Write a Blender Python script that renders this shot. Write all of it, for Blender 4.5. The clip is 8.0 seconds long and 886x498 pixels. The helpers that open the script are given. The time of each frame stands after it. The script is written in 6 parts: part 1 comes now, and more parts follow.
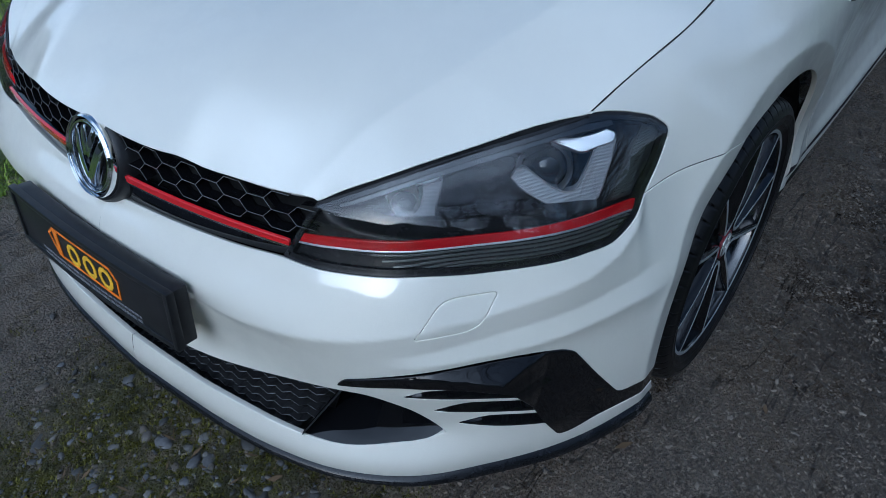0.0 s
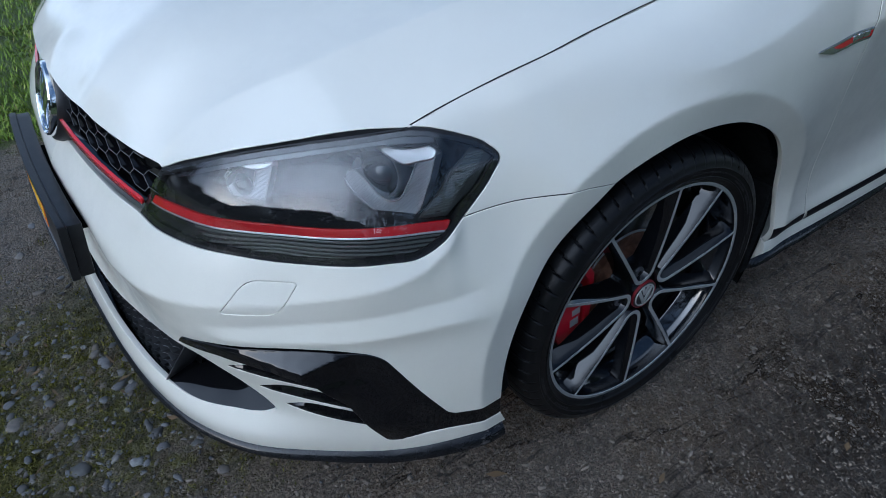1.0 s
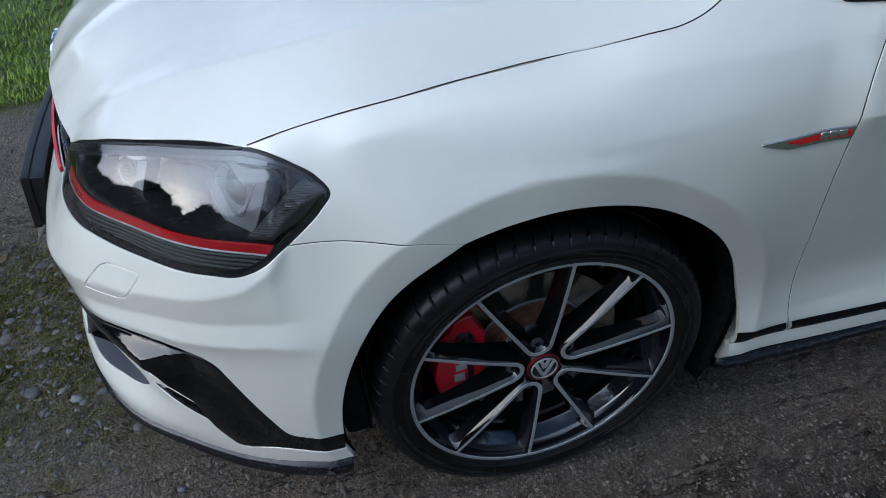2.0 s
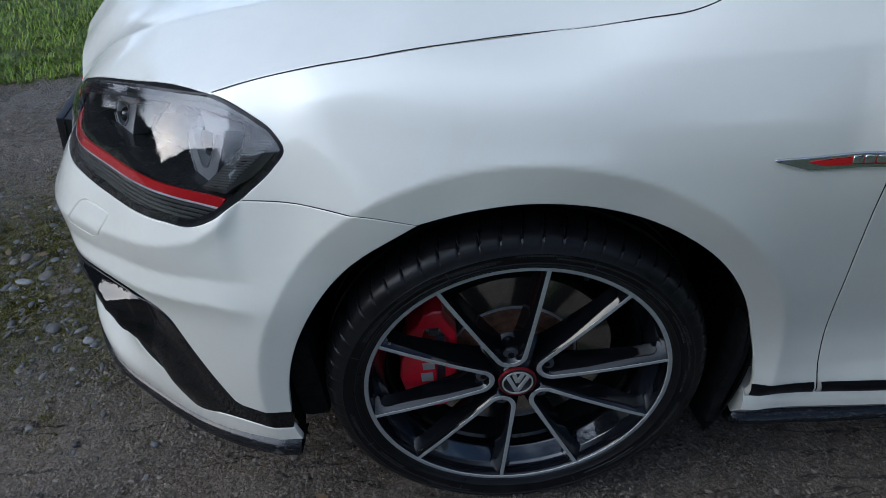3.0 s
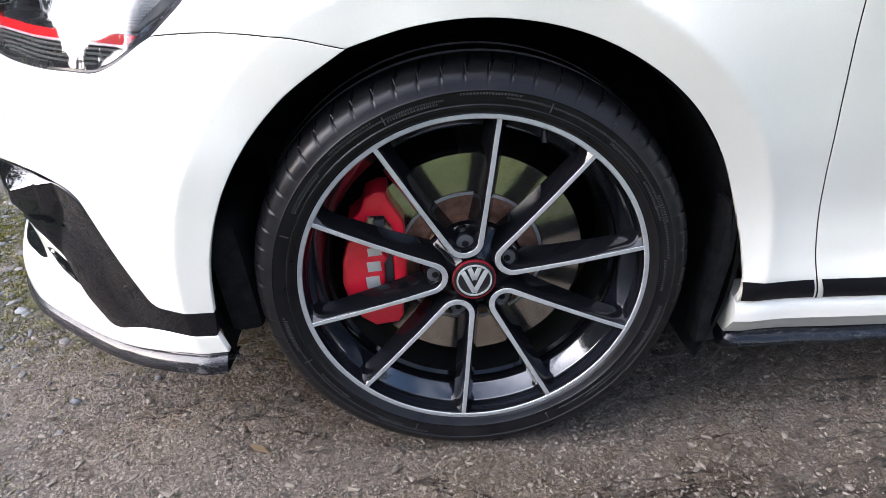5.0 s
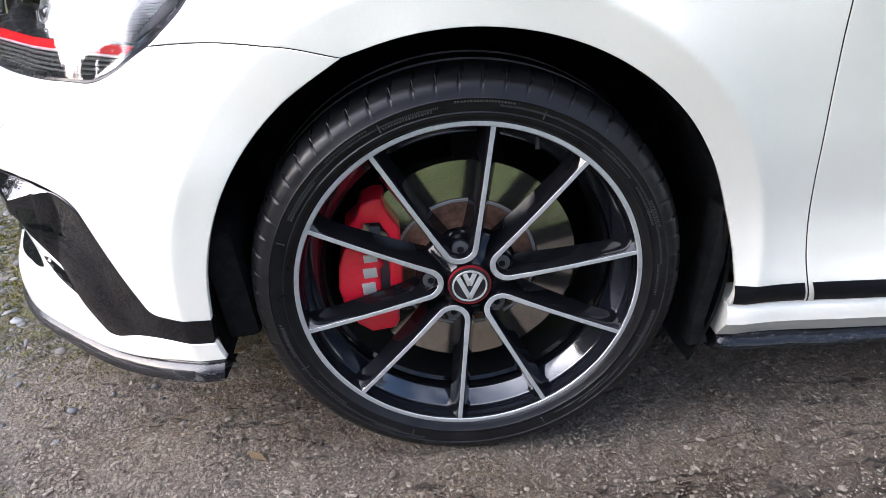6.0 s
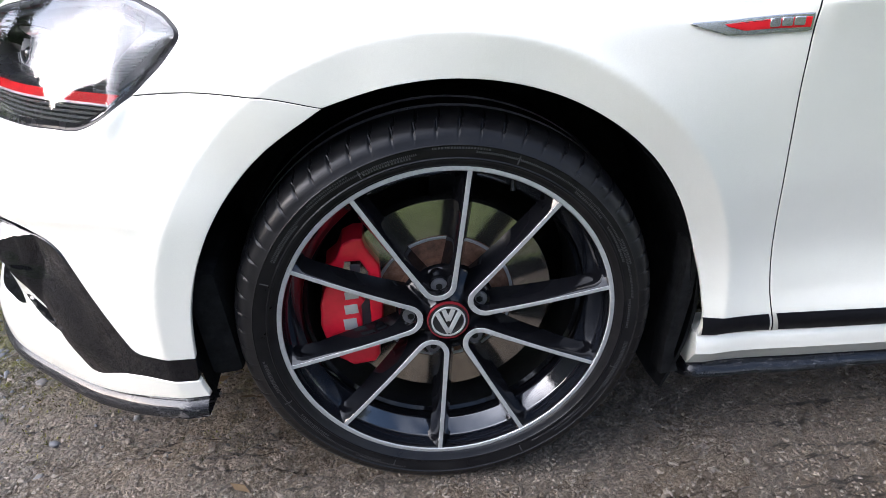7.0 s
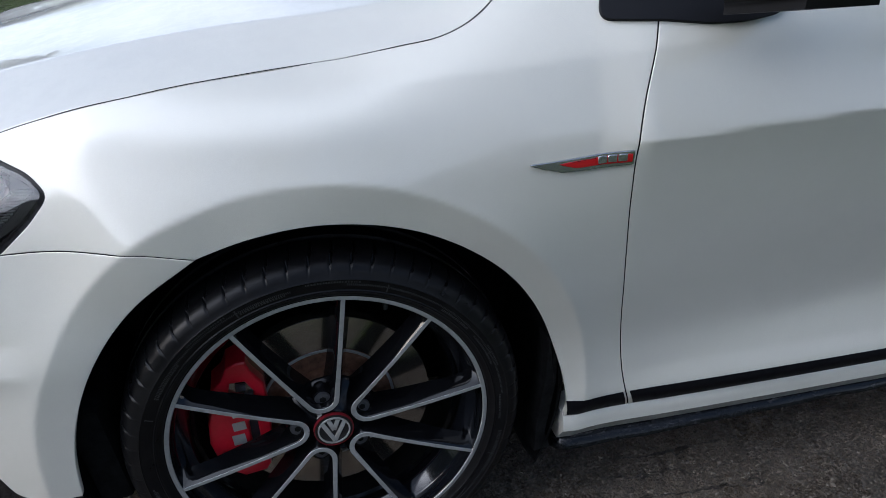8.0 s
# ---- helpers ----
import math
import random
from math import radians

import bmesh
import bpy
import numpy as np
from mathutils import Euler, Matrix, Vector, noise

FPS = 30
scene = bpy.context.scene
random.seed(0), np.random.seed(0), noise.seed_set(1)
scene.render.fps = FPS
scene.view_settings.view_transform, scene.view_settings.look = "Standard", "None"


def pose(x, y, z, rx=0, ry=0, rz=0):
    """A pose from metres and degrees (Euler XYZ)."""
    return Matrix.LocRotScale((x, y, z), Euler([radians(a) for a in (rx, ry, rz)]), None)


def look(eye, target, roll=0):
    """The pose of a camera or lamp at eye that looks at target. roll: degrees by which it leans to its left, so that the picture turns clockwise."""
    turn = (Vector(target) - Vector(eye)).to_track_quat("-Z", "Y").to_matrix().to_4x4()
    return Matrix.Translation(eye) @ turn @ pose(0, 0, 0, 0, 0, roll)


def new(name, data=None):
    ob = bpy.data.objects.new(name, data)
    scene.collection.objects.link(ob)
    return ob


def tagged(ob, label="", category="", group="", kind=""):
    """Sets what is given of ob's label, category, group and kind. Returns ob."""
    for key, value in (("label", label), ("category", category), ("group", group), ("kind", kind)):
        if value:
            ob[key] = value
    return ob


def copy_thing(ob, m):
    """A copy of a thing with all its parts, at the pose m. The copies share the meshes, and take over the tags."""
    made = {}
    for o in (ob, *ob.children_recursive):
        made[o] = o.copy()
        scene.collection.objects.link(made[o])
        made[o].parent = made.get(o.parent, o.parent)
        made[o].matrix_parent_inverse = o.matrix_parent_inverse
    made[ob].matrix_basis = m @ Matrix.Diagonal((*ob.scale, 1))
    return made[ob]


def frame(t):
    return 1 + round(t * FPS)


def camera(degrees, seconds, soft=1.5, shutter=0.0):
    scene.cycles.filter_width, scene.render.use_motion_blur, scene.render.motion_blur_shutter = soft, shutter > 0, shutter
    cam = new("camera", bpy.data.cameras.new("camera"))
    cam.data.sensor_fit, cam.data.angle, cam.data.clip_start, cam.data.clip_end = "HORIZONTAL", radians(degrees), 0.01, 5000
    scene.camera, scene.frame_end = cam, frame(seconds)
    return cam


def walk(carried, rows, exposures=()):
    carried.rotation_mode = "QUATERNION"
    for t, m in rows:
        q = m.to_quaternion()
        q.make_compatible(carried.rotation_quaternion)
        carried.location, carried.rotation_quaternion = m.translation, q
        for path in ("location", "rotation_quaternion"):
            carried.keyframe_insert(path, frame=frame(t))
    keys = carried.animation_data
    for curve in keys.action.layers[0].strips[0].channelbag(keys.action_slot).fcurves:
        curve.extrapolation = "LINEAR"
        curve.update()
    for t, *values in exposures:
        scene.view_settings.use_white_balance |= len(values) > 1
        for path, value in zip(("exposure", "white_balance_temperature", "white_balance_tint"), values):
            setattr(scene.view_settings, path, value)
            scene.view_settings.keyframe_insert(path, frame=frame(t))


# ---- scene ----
cam = camera(64.6, 8.0, soft=0.8)
PATH = [
    (0, (-1.239, -0.258, 1.289), (-0.074, 0.728, -0.003), -2.9),
    (0.5, (-1.068, -0.464, 1.301), (-0.051, 0.678, 0.012), -2.5),
    (1, (-0.867, -0.61, 1.29), (-0.039, 0.675, 0.001), -2.5),
    (1.5, (-0.606, -0.724, 1.289), (0.003, 0.688, 0.01), -2.2),
    (1.7, (-0.516, -0.749, 1.302), (0.004, 0.696, 0.021), -2.1),
    (2.8, (-0.162, -0.769, 1.255), (-0.054, 0.801, 0.021), -0.7),
    (3, (-0.16, -0.771, 1.205), (-0.082, 0.81, -0.017), -0.7),
    (3.5, (-0.132, -0.82, 1.064), (-0.079, 0.808, -0.096), -1.3),
    (4, (-0.111, -0.858, 0.957), (-0.061, 0.826, -0.121), -1.5),
    (4.5, (-0.103, -0.862, 0.88), (-0.041, 0.866, -0.126), -1.4),
    (5, (-0.086, -0.859, 0.852), (-0.003, 0.887, -0.119), -1.4),
    (6.5, (-0.089, -0.873, 0.859), (0.029, 0.885, -0.088), -1.5),
    (7, (-0.088, -0.874, 0.91), (0.075, 0.885, -0.028), -1.1),
    (7.5, (-0.064, -0.883, 1.024), (0.184, 0.871, 0.096), -0.9),
    (8, (-0.041, -0.871, 1.093), (0.397, 0.845, 0.165), -0.6),
]
EXPOSURES = [(0, -.85, 4850, 6), (1.7, -.48, 5250, 9), (2.8, -.58, 5350, 9), (3.5, .0, 5550, 13), (4.0, .78, 6000, 16), (4.5, 1.32, 6050, 18), (5.2, 1.48, 6050, 18), (6.3, 1.48, 6050, 18), (6.9, 1.38, 6050, 17), (7.4, .40, 5850, 14), (7.7, -.14, 5750, 13), (8.0, -.32, 5700, 13)]
walk(cam, [(t, look(eye, target, roll)) for t, eye, target, roll in PATH], EXPOSURES)

# ---- world and light ----
world = bpy.data.worlds.new("sky")
scene.world = world
world.use_nodes = True
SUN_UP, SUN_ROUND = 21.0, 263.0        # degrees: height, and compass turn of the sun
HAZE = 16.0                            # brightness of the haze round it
wn, wl = world.node_tree.nodes, world.node_tree.links
sky = wn.new("ShaderNodeTexSky")
sky.sky_type, sky.sun_disc = "NISHITA", False
sky.sun_elevation, sky.sun_rotation = radians(SUN_UP), radians(SUN_ROUND)
sky.air_density, sky.dust_density, sky.ozone_density = 1.0, 2.2, 1.2
# thin broken cloud over the sky
tc = wn.new("ShaderNodeTexCoord")
mp = wn.new("ShaderNodeMapping")
mp.inputs["Scale"].default_value = (1.0, 1.0, 2.2)
cl = wn.new("ShaderNodeTexNoise")
cl.inputs["Scale"].default_value, cl.inputs["Detail"].default_value, cl.inputs["Roughness"].default_value = 1.1, 5.0, 0.5
cr = wn.new("ShaderNodeValToRGB")
cr.color_ramp.elements[0].position, cr.color_ramp.elements[1].position = 0.45, 0.68
mixc = wn.new("ShaderNodeMix")
mixc.data_type = "RGBA"
wl.new(tc.outputs["Generated"], mp.inputs["Vector"])
wl.new(mp.outputs["Vector"], cl.inputs["Vector"])
wl.new(cl.outputs["Fac"], cr.inputs["Fac"])
wl.new(cr.outputs["Color"], mixc.inputs["Factor"])
wl.new(sky.outputs["Color"], mixc.inputs["A"])
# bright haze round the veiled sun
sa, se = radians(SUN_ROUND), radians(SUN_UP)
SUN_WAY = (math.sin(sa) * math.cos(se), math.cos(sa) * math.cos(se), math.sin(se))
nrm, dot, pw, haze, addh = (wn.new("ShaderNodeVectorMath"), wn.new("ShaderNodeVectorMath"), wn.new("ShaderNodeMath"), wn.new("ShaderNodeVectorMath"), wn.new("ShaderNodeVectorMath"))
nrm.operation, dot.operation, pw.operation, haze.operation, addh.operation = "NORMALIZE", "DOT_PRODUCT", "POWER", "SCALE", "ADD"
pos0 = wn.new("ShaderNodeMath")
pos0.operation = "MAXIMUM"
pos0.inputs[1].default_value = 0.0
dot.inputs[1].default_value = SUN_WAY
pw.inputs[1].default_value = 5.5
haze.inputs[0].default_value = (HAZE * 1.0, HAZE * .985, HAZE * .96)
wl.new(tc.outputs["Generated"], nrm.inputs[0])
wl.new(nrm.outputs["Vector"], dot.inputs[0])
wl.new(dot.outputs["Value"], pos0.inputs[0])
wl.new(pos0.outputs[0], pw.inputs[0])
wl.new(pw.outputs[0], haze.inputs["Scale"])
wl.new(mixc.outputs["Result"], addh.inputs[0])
# the cloud is brighter towards the sun
lit, cloud = wn.new("ShaderNodeMath"), wn.new("ShaderNodeVectorMath")
lit.operation, cloud.operation = "MULTIPLY_ADD", "SCALE"
lit.inputs[1].default_value, lit.inputs[2].default_value = .80, .58
cloud.inputs[0].default_value = (12.4, 13.0, 13.8)
wl.new(pos0.outputs[0], lit.inputs[0])
wl.new(lit.outputs[0], cloud.inputs["Scale"])
wl.new(cloud.outputs["Vector"], mixc.inputs["B"])
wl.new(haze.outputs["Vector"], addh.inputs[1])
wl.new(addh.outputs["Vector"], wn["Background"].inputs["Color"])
wn["Background"].inputs["Strength"].default_value = 0.20

sun = new("sun", bpy.data.lights.new("sun", "SUN"))
sun.data.energy, sun.data.angle, sun.data.color = 0.35, radians(50), (1.0, 0.96, 0.91)
sun.matrix_world = look(SUN_WAY, (0, 0, 0))


# ---- materials ----
def node_mat(name, color, rough=0.5, metal=0.0, coat=0.0, coat_rough=0.03, spec=0.5):
    m = bpy.data.materials.new(name)
    m.use_nodes = True
    b = m.node_tree.nodes["Principled BSDF"]
    b.inputs["Base Color"].default_value = (*color, 1)
    b.inputs["Roughness"].default_value, b.inputs["Metallic"].default_value = rough, metal
    b.inputs["Coat Weight"].default_value, b.inputs["Coat Roughness"].default_value = coat, coat_rough
    b.inputs["Specular IOR Level"].default_value = spec
    return m


def noise_node(m, scale, detail=4.0, rough=0.6):
    n, l = m.node_tree.nodes, m.node_tree.links
    c = n.new("ShaderNodeTexCoord")
    t = n.new("ShaderNodeTexNoise")
    t.inputs["Scale"].default_value, t.inputs["Detail"].default_value, t.inputs["Roughness"].default_value = scale, detail, rough
    l.new(c.outputs["Object"], t.inputs["Vector"])
    return t


def ramp(m, source, stops):
    n, l = m.node_tree.nodes, m.node_tree.links
    r = n.new("ShaderNodeValToRGB")
    e = r.color_ramp.elements
    while len(e) < len(stops):
        e.new(0.5)
    for k, (pos, col) in zip(e, stops):
        k.position, k.color = pos, (*col, 1) if len(col) == 3 else col
    l.new(source, r.inputs["Fac"])
    return r.outputs["Color"]


def mixed(m, a, b, fac):
    n, l = m.node_tree.nodes, m.node_tree.links
    x = n.new("ShaderNodeMix")
    x.data_type = "RGBA"
    for s, v in (("A", a), ("B", b), ("Factor", fac)):
        if isinstance(v, bpy.types.NodeSocket):
            l.new(v, x.inputs[s])
        elif s == "Factor":
            x.inputs[s].default_value = v
        else:
            x.inputs[s].default_value = (*v, 1)
    return x.outputs["Result"]


def to(m, socket, name):
    m.node_tree.links.new(socket, m.node_tree.nodes["Principled BSDF"].inputs[name])


def bump(m, height, strength, distance):
    n, l = m.node_tree.nodes, m.node_tree.links
    b = n.new("ShaderNodeBump")
    b.inputs["Strength"].default_value, b.inputs["Distance"].default_value = strength, distance
    l.new(height, b.inputs["Height"])
    l.new(b.outputs["Normal"], n["Principled BSDF"].inputs["Normal"])


def grey(v):
    return (v, v, v)


# pearl white lacquer: fine flake, faint dust
PAINT = node_mat("pearl_white_lacquer", (.78, .78, .75), .42, .06, 1.0, .005)
PAINT.node_tree.nodes["Principled BSDF"].inputs["Coat IOR"].default_value = 1.78
fl = noise_node(PAINT, 900, 2)
to(PAINT, ramp(PAINT, fl.outputs["Fac"], [(.35, (.770, .742, .645)), (.7, (.835, .806, .71))]), "Base Color")
dirt = noise_node(PAINT, 9, 6, .7)
speck = ramp(PAINT, dirt.outputs["Fac"], [(.35, grey(.002)), (.60, grey(.012)), (.75, grey(.06))])
geo = PAINT.node_tree.nodes.new("ShaderNodeNewGeometry")          # road film sits on the upright panels
geo_z = PAINT.node_tree.nodes.new("ShaderNodeSeparateXYZ")
PAINT.node_tree.links.new(geo.outputs["Normal"], geo_z.inputs["Vector"])
to(PAINT, mixed(PAINT, (.13, .13, .13), speck, ramp(PAINT, geo_z.outputs["Z"], [(.18, grey(0)), (.55, grey(1))])), "Coat Roughness")
film = noise_node(PAINT, 16, 7, .72)                 # dried water marks dull the gloss in patches
to(PAINT, ramp(PAINT, film.outputs["Fac"], [(.45, grey(1.0)), (.58, grey(.86)), (.64, grey(.95))]), "Coat Weight")

GLOSS = node_mat("gloss_black", (.005, .005, .006), .12, 0, 1.0, .02, spec=.05)
GLOSS.node_tree.nodes["Principled BSDF"].inputs["Coat IOR"].default_value = 1.42
g1 = noise_node(GLOSS, 14, 6, .7)
to(GLOSS, ramp(GLOSS, g1.outputs["Fac"], [(.3, grey(.03)), (.8, grey(.14))]), "Roughness")

SATIN = node_mat("satin_black_plastic", (.016, .016, .018), .36, spec=.42)
g2 = noise_node(SATIN, 40, 5, .7)
to(SATIN, ramp(SATIN, g2.outputs["Fac"], [(.3, (.010, .010, .011)), (.8, (.026, .026, .027))]), "Base Color")

DECAL = node_mat("black_foil", (.008, .008, .010), .55, spec=.12)
g3 = noise_node(DECAL, 60, 4)
to(DECAL, ramp(DECAL, g3.outputs["Fac"], [(.3, grey(.48)), (.7, grey(.62))]), "Roughness")

LIPM = node_mat("scuffed_black_lip", (.012, .012, .014), .22, 0, .55, .10, spec=.1)
g4 = noise_node(LIPM, 22, 7, .75)
to(LIPM, ramp(LIPM, g4.outputs["Fac"], [(.42, (.007, .0075, .009)), (.70, (.014, .014, .016)), (.80, (.06, .06, .064))]), "Base Color")
to(LIPM, ramp(LIPM, g4.outputs["Fac"], [(.35, grey(.13)), (.72, grey(.28))]), "Roughness")
worn = noise_node(LIPM, 1.0, 8, .75)
wm = LIPM.node_tree.nodes.new("ShaderNodeMapping")
wm.inputs["Scale"].default_value = (14, 40, 55)
LIPM.node_tree.links.new(worn.inputs["Vector"].links[0].from_socket, wm.inputs["Vector"])
LIPM.node_tree.links.new(wm.outputs["Vector"], worn.inputs["Vector"])
wx = LIPM.node_tree.nodes.new("ShaderNodeSeparateXYZ")
LIPM.node_tree.links.new(wm.inputs["Vector"].links[0].from_socket, wx.inputs["Vector"])
wr = LIPM.node_tree.nodes.new("ShaderNodeMapRange")
wr.inputs["From Min"].default_value, wr.inputs["From Max"].default_value, wr.inputs["To Min"].default_value = -.52, -.40, .0
LIPM.node_tree.links.new(wx.outputs["X"], wr.inputs["Value"])
wk = LIPM.node_tree.nodes.new("ShaderNodeMath")
wk.operation = "MULTIPLY"
LIPM.node_tree.links.new(wr.outputs["Result"], wk.inputs[0])
LIPM.node_tree.links.new(ramp(LIPM, worn.outputs["Fac"], [(.56, grey(0)), (.64, grey(.42)), (.70, grey(.2))]), wk.inputs[1])
to(LIPM, mixed(LIPM, LIPM.node_tree.nodes["Principled BSDF"].inputs["Base Color"].links[0].from_socket, (.24, .22, .21), wk.outputs[0]), "Base Color")
drag = noise_node(LIPM, 1.0, 6, .7)                  # long scrapes along the car
dm = LIPM.node_tree.nodes.new("ShaderNodeMapping")
dm.inputs["Scale"].default_value = (18, 60, 130)
LIPM.node_tree.links.new(drag.inputs["Vector"].links[0].from_socket, dm.inputs["Vector"])
LIPM.node_tree.links.new(dm.outputs["Vector"], drag.inputs["Vector"])
bump(LIPM, drag.outputs["Fac"], .5, .004)

DEEP = node_mat("unlit_black_liner", (.008, .008, .008), .9, spec=.1)
g5 = noise_node(DEEP, 35, 6, .7)
to(DEEP, ramp(DEEP, g5.outputs["Fac"], [(.35, grey(.005)), (.75, grey(.018))]), "Base Color")
bump(DEEP, g5.outputs["Fac"], .6, .004)

RUBBER = node_mat("tyre_rubber", (.012, .012, .013), .45, spec=.22)
g6 = noise_node(RUBBER, 30, 7, .7)
to(RUBBER, ramp(RUBBER, g6.outputs["Fac"], [(.3, (.004, .004, .005)), (.75, (.012, .0115, .0115))]), "Base Color")
to(RUBBER, ramp(RUBBER, g6.outputs["Fac"], [(.3, grey(.26)), (.75, grey(.46))]), "Roughness")
bump(RUBBER, noise_node(RUBBER, 400, 3).outputs["Fac"], .15, .001)
# the marks are the same black rubber, coloured paler for the light they catch
LIT_WALLMARK = node_mat("lit_rubber_mark", (.042, .042, .043), .38)

RIMBLACK = node_mat("black_rim_lacquer", (.005, .005, .006), .10, 0, .22, .03, spec=.18)
g12 = noise_node(RIMBLACK, 18, 5, .7)
to(RIMBLACK, ramp(RIMBLACK, g12.outputs["Fac"], [(.3, grey(.06)), (.75, grey(.17))]), "Roughness")
RIMLIP = node_mat("gloss_black_rim_lacquer", (.007, .008, .011), .12, 0, .9, .05, spec=.5)
BARREL = node_mat("dusty_black_barrel", (.010, .010, .011), .55, spec=.2)
g13 = noise_node(BARREL, 40, 5, .7)
to(BARREL, ramp(BARREL, g13.outputs["Fac"], [(.3, grey(.006)), (.75, grey(.018))]), "Base Color")
MACHINED = node_mat("machined_aluminium", (.42, .42, .41), .5, .35)
g7 = noise_node(MACHINED, 160, 4)
to(MACHINED, ramp(MACHINED, g7.outputs["Fac"], [(.3, (.36, .36, .35)), (.7, (.44, .44, .43))]), "Base Color")
CHROME = node_mat("chrome", (.82, .83, .84), .05, 1.0)
DISC = node_mat("turned_iron_disc", (.5, .47, .43), .17, .95)
g8 = noise_node(DISC, 60, 5)
to(DISC, ramp(DISC, g8.outputs["Fac"], [(.3, (.40, .375, .34)), (.7, (.58, .55, .50))]), "Base Color")
RUST = node_mat("rusty_hat", (.16, .075, .04), .75, .3)
g9 = noise_node(RUST, 45, 6, .7)
to(RUST, ramp(RUST, g9.outputs["Fac"], [(.3, (.07, .035, .022)), (.55, (.20, .10, .06)), (.8, (.34, .24, .18))]), "Base Color")
IRON = node_mat("dark_steel", (.10, .10, .11), .45, .4)
CALIPER = node_mat("red_caliper_lacquer", (.74, .014, .034), .34, 0, .6, .10)
g10 = noise_node(CALIPER, 50, 5)
to(CALIPER, ramp(CALIPER, g10.outputs["Fac"], [(.3, (.66, .011, .026)), (.7, (.78, .018, .040))]), "Base Color")
RED = node_mat("red_trim", (.60, .010, .016), .22, 0, .8, .04)
RED_RING = node_mat("dark_red_ring", (.19, .008, .014), .45)
BADGE = node_mat("dull_badge_chrome", (.50, .51, .51), .22, .85)
SILVER = node_mat("silver_print", (.60, .60, .58), .4, .5)
ORANGE = node_mat("orange_print", (.85, .22, .01), .5)
YELLOW = node_mat("yellow_print", (.85, .50, .02), .5)
FLAT_GREY = node_mat("flat_grey", (.22, .22, .23), .5)
LAMPBLACK = node_mat("lamp_housing_black", (.022, .022, .024), .22, spec=.18)
g11 = noise_node(LAMPBLACK, 25, 4)
to(LAMPBLACK, ramp(LAMPBLACK, g11.outputs["Fac"], [(.3, grey(.16)), (.7, grey(.34))]), "Roughness")
REFLECTOR = node_mat("lamp_reflector", (.90, .91, .92), .36, 1.0)
rw = noise_node(REFLECTOR, 55, 2)
bump(REFLECTOR, rw.outputs["Fac"], .12, .004)
FLANGE = node_mat("lens_flange", (.030, .033, .040), .22, 0, .6, .06)
CLEAR = node_mat("light_guide", (.34, .355, .37), .30, .35, .4, .08)
cg = CLEAR.node_tree.nodes.new("ShaderNodeTexWave")              # fine moulded ribs
cg.inputs["Scale"].default_value, cg.inputs["Distortion"].default_value = 150, .4
cg.bands_direction = "Z"
CLEAR.node_tree.links.new(noise_node(CLEAR, 1).inputs["Vector"].links[0].from_socket, cg.inputs["Vector"])
bump(CLEAR, cg.outputs["Fac"], .35, .0015)
EDGE_LINE = node_mat("bright_guide_edge", (.55, .56, .57), .25, .6)
RIBM = node_mat("clear_plastic_rib", (.13, .14, .135), .25, .4, .5, .06)
PLASTIC_DK = node_mat("tinted_reflector", (.040, .042, .040), .3, .2)

MIRROR_FOOT = node_mat("mirror_foot_plastic", (.010, .010, .012), .5, spec=.2)
mf = noise_node(MIRROR_FOOT, 120, 4)
bump(MIRROR_FOOT, mf.outputs["Fac"], .2, .001)

GLASS = bpy.data.materials.new("clear_lens")
GLASS.use_nodes = True
gn, gl = GLASS.node_tree.nodes, GLASS.node_tree.links
gn.remove(gn["Principled BSDF"])
gt, gg, gm, gf = gn.new("ShaderNodeBsdfTransparent"), gn.new("ShaderNodeBsdfGlossy"), gn.new("ShaderNodeMixShader"), gn.new("ShaderNodeFresnel")
gt.inputs["Color"].default_value = (.93, .94, .94, 1)
gg.inputs["Roughness"].default_value = .02
gf.inputs["IOR"].default_value = 1.85         # outer and inner face together
gl.new(gf.outputs["Fac"], gm.inputs["Fac"])
gl.new(gt.outputs["BSDF"], gm.inputs[1])
gl.new(gg.outputs["BSDF"], gm.inputs[2])
gl.new(gm.outputs["Shader"], gn["Material Output"].inputs["Surface"])
DARKGLASS = node_mat("dark_window_glass", (.012, .014, .015), .04, 0, .5)


# ---- mesh helpers ----
def mesh_from(name, verts, faces, mats, normals=None, index=None, smooth=True):
    me = bpy.data.meshes.new(name)
    me.from_pydata([tuple(map(float, v)) for v in verts], [], [tuple(map(int, f)) for f in faces])
    for m in mats if isinstance(mats, (list, tuple)) else [mats]:
        me.materials.append(m)
    if index is not None:
        me.polygons.foreach_set("material_index", np.asarray(index, np.int32))
    me.polygons.foreach_set("use_smooth", np.full(len(me.polygons), smooth))
    me.update()
    if normals is not None:
        me.normals_split_custom_set_from_vertices([tuple(map(float, v)) for v in normals])
    return me


def part(name, data, parent=None, label="", material=None):
    """Links a mesh or a bmesh as one object under a thing or a part."""
    if isinstance(data, bmesh.types.BMesh):
        me = bpy.data.meshes.new(name)
        data.to_mesh(me)
        data.free()
        me.materials.append(material)
        data = me
    ob = new(name, data)
    ob.parent = parent
    return tagged(ob, label) if label else ob


def shade(bm, angle=40):
    for f in bm.faces:
        f.smooth = True
    for e in bm.edges:
        if len(e.link_faces) == 2 and e.calc_face_angle(0) > radians(angle):
            e.smooth = False
    return bm


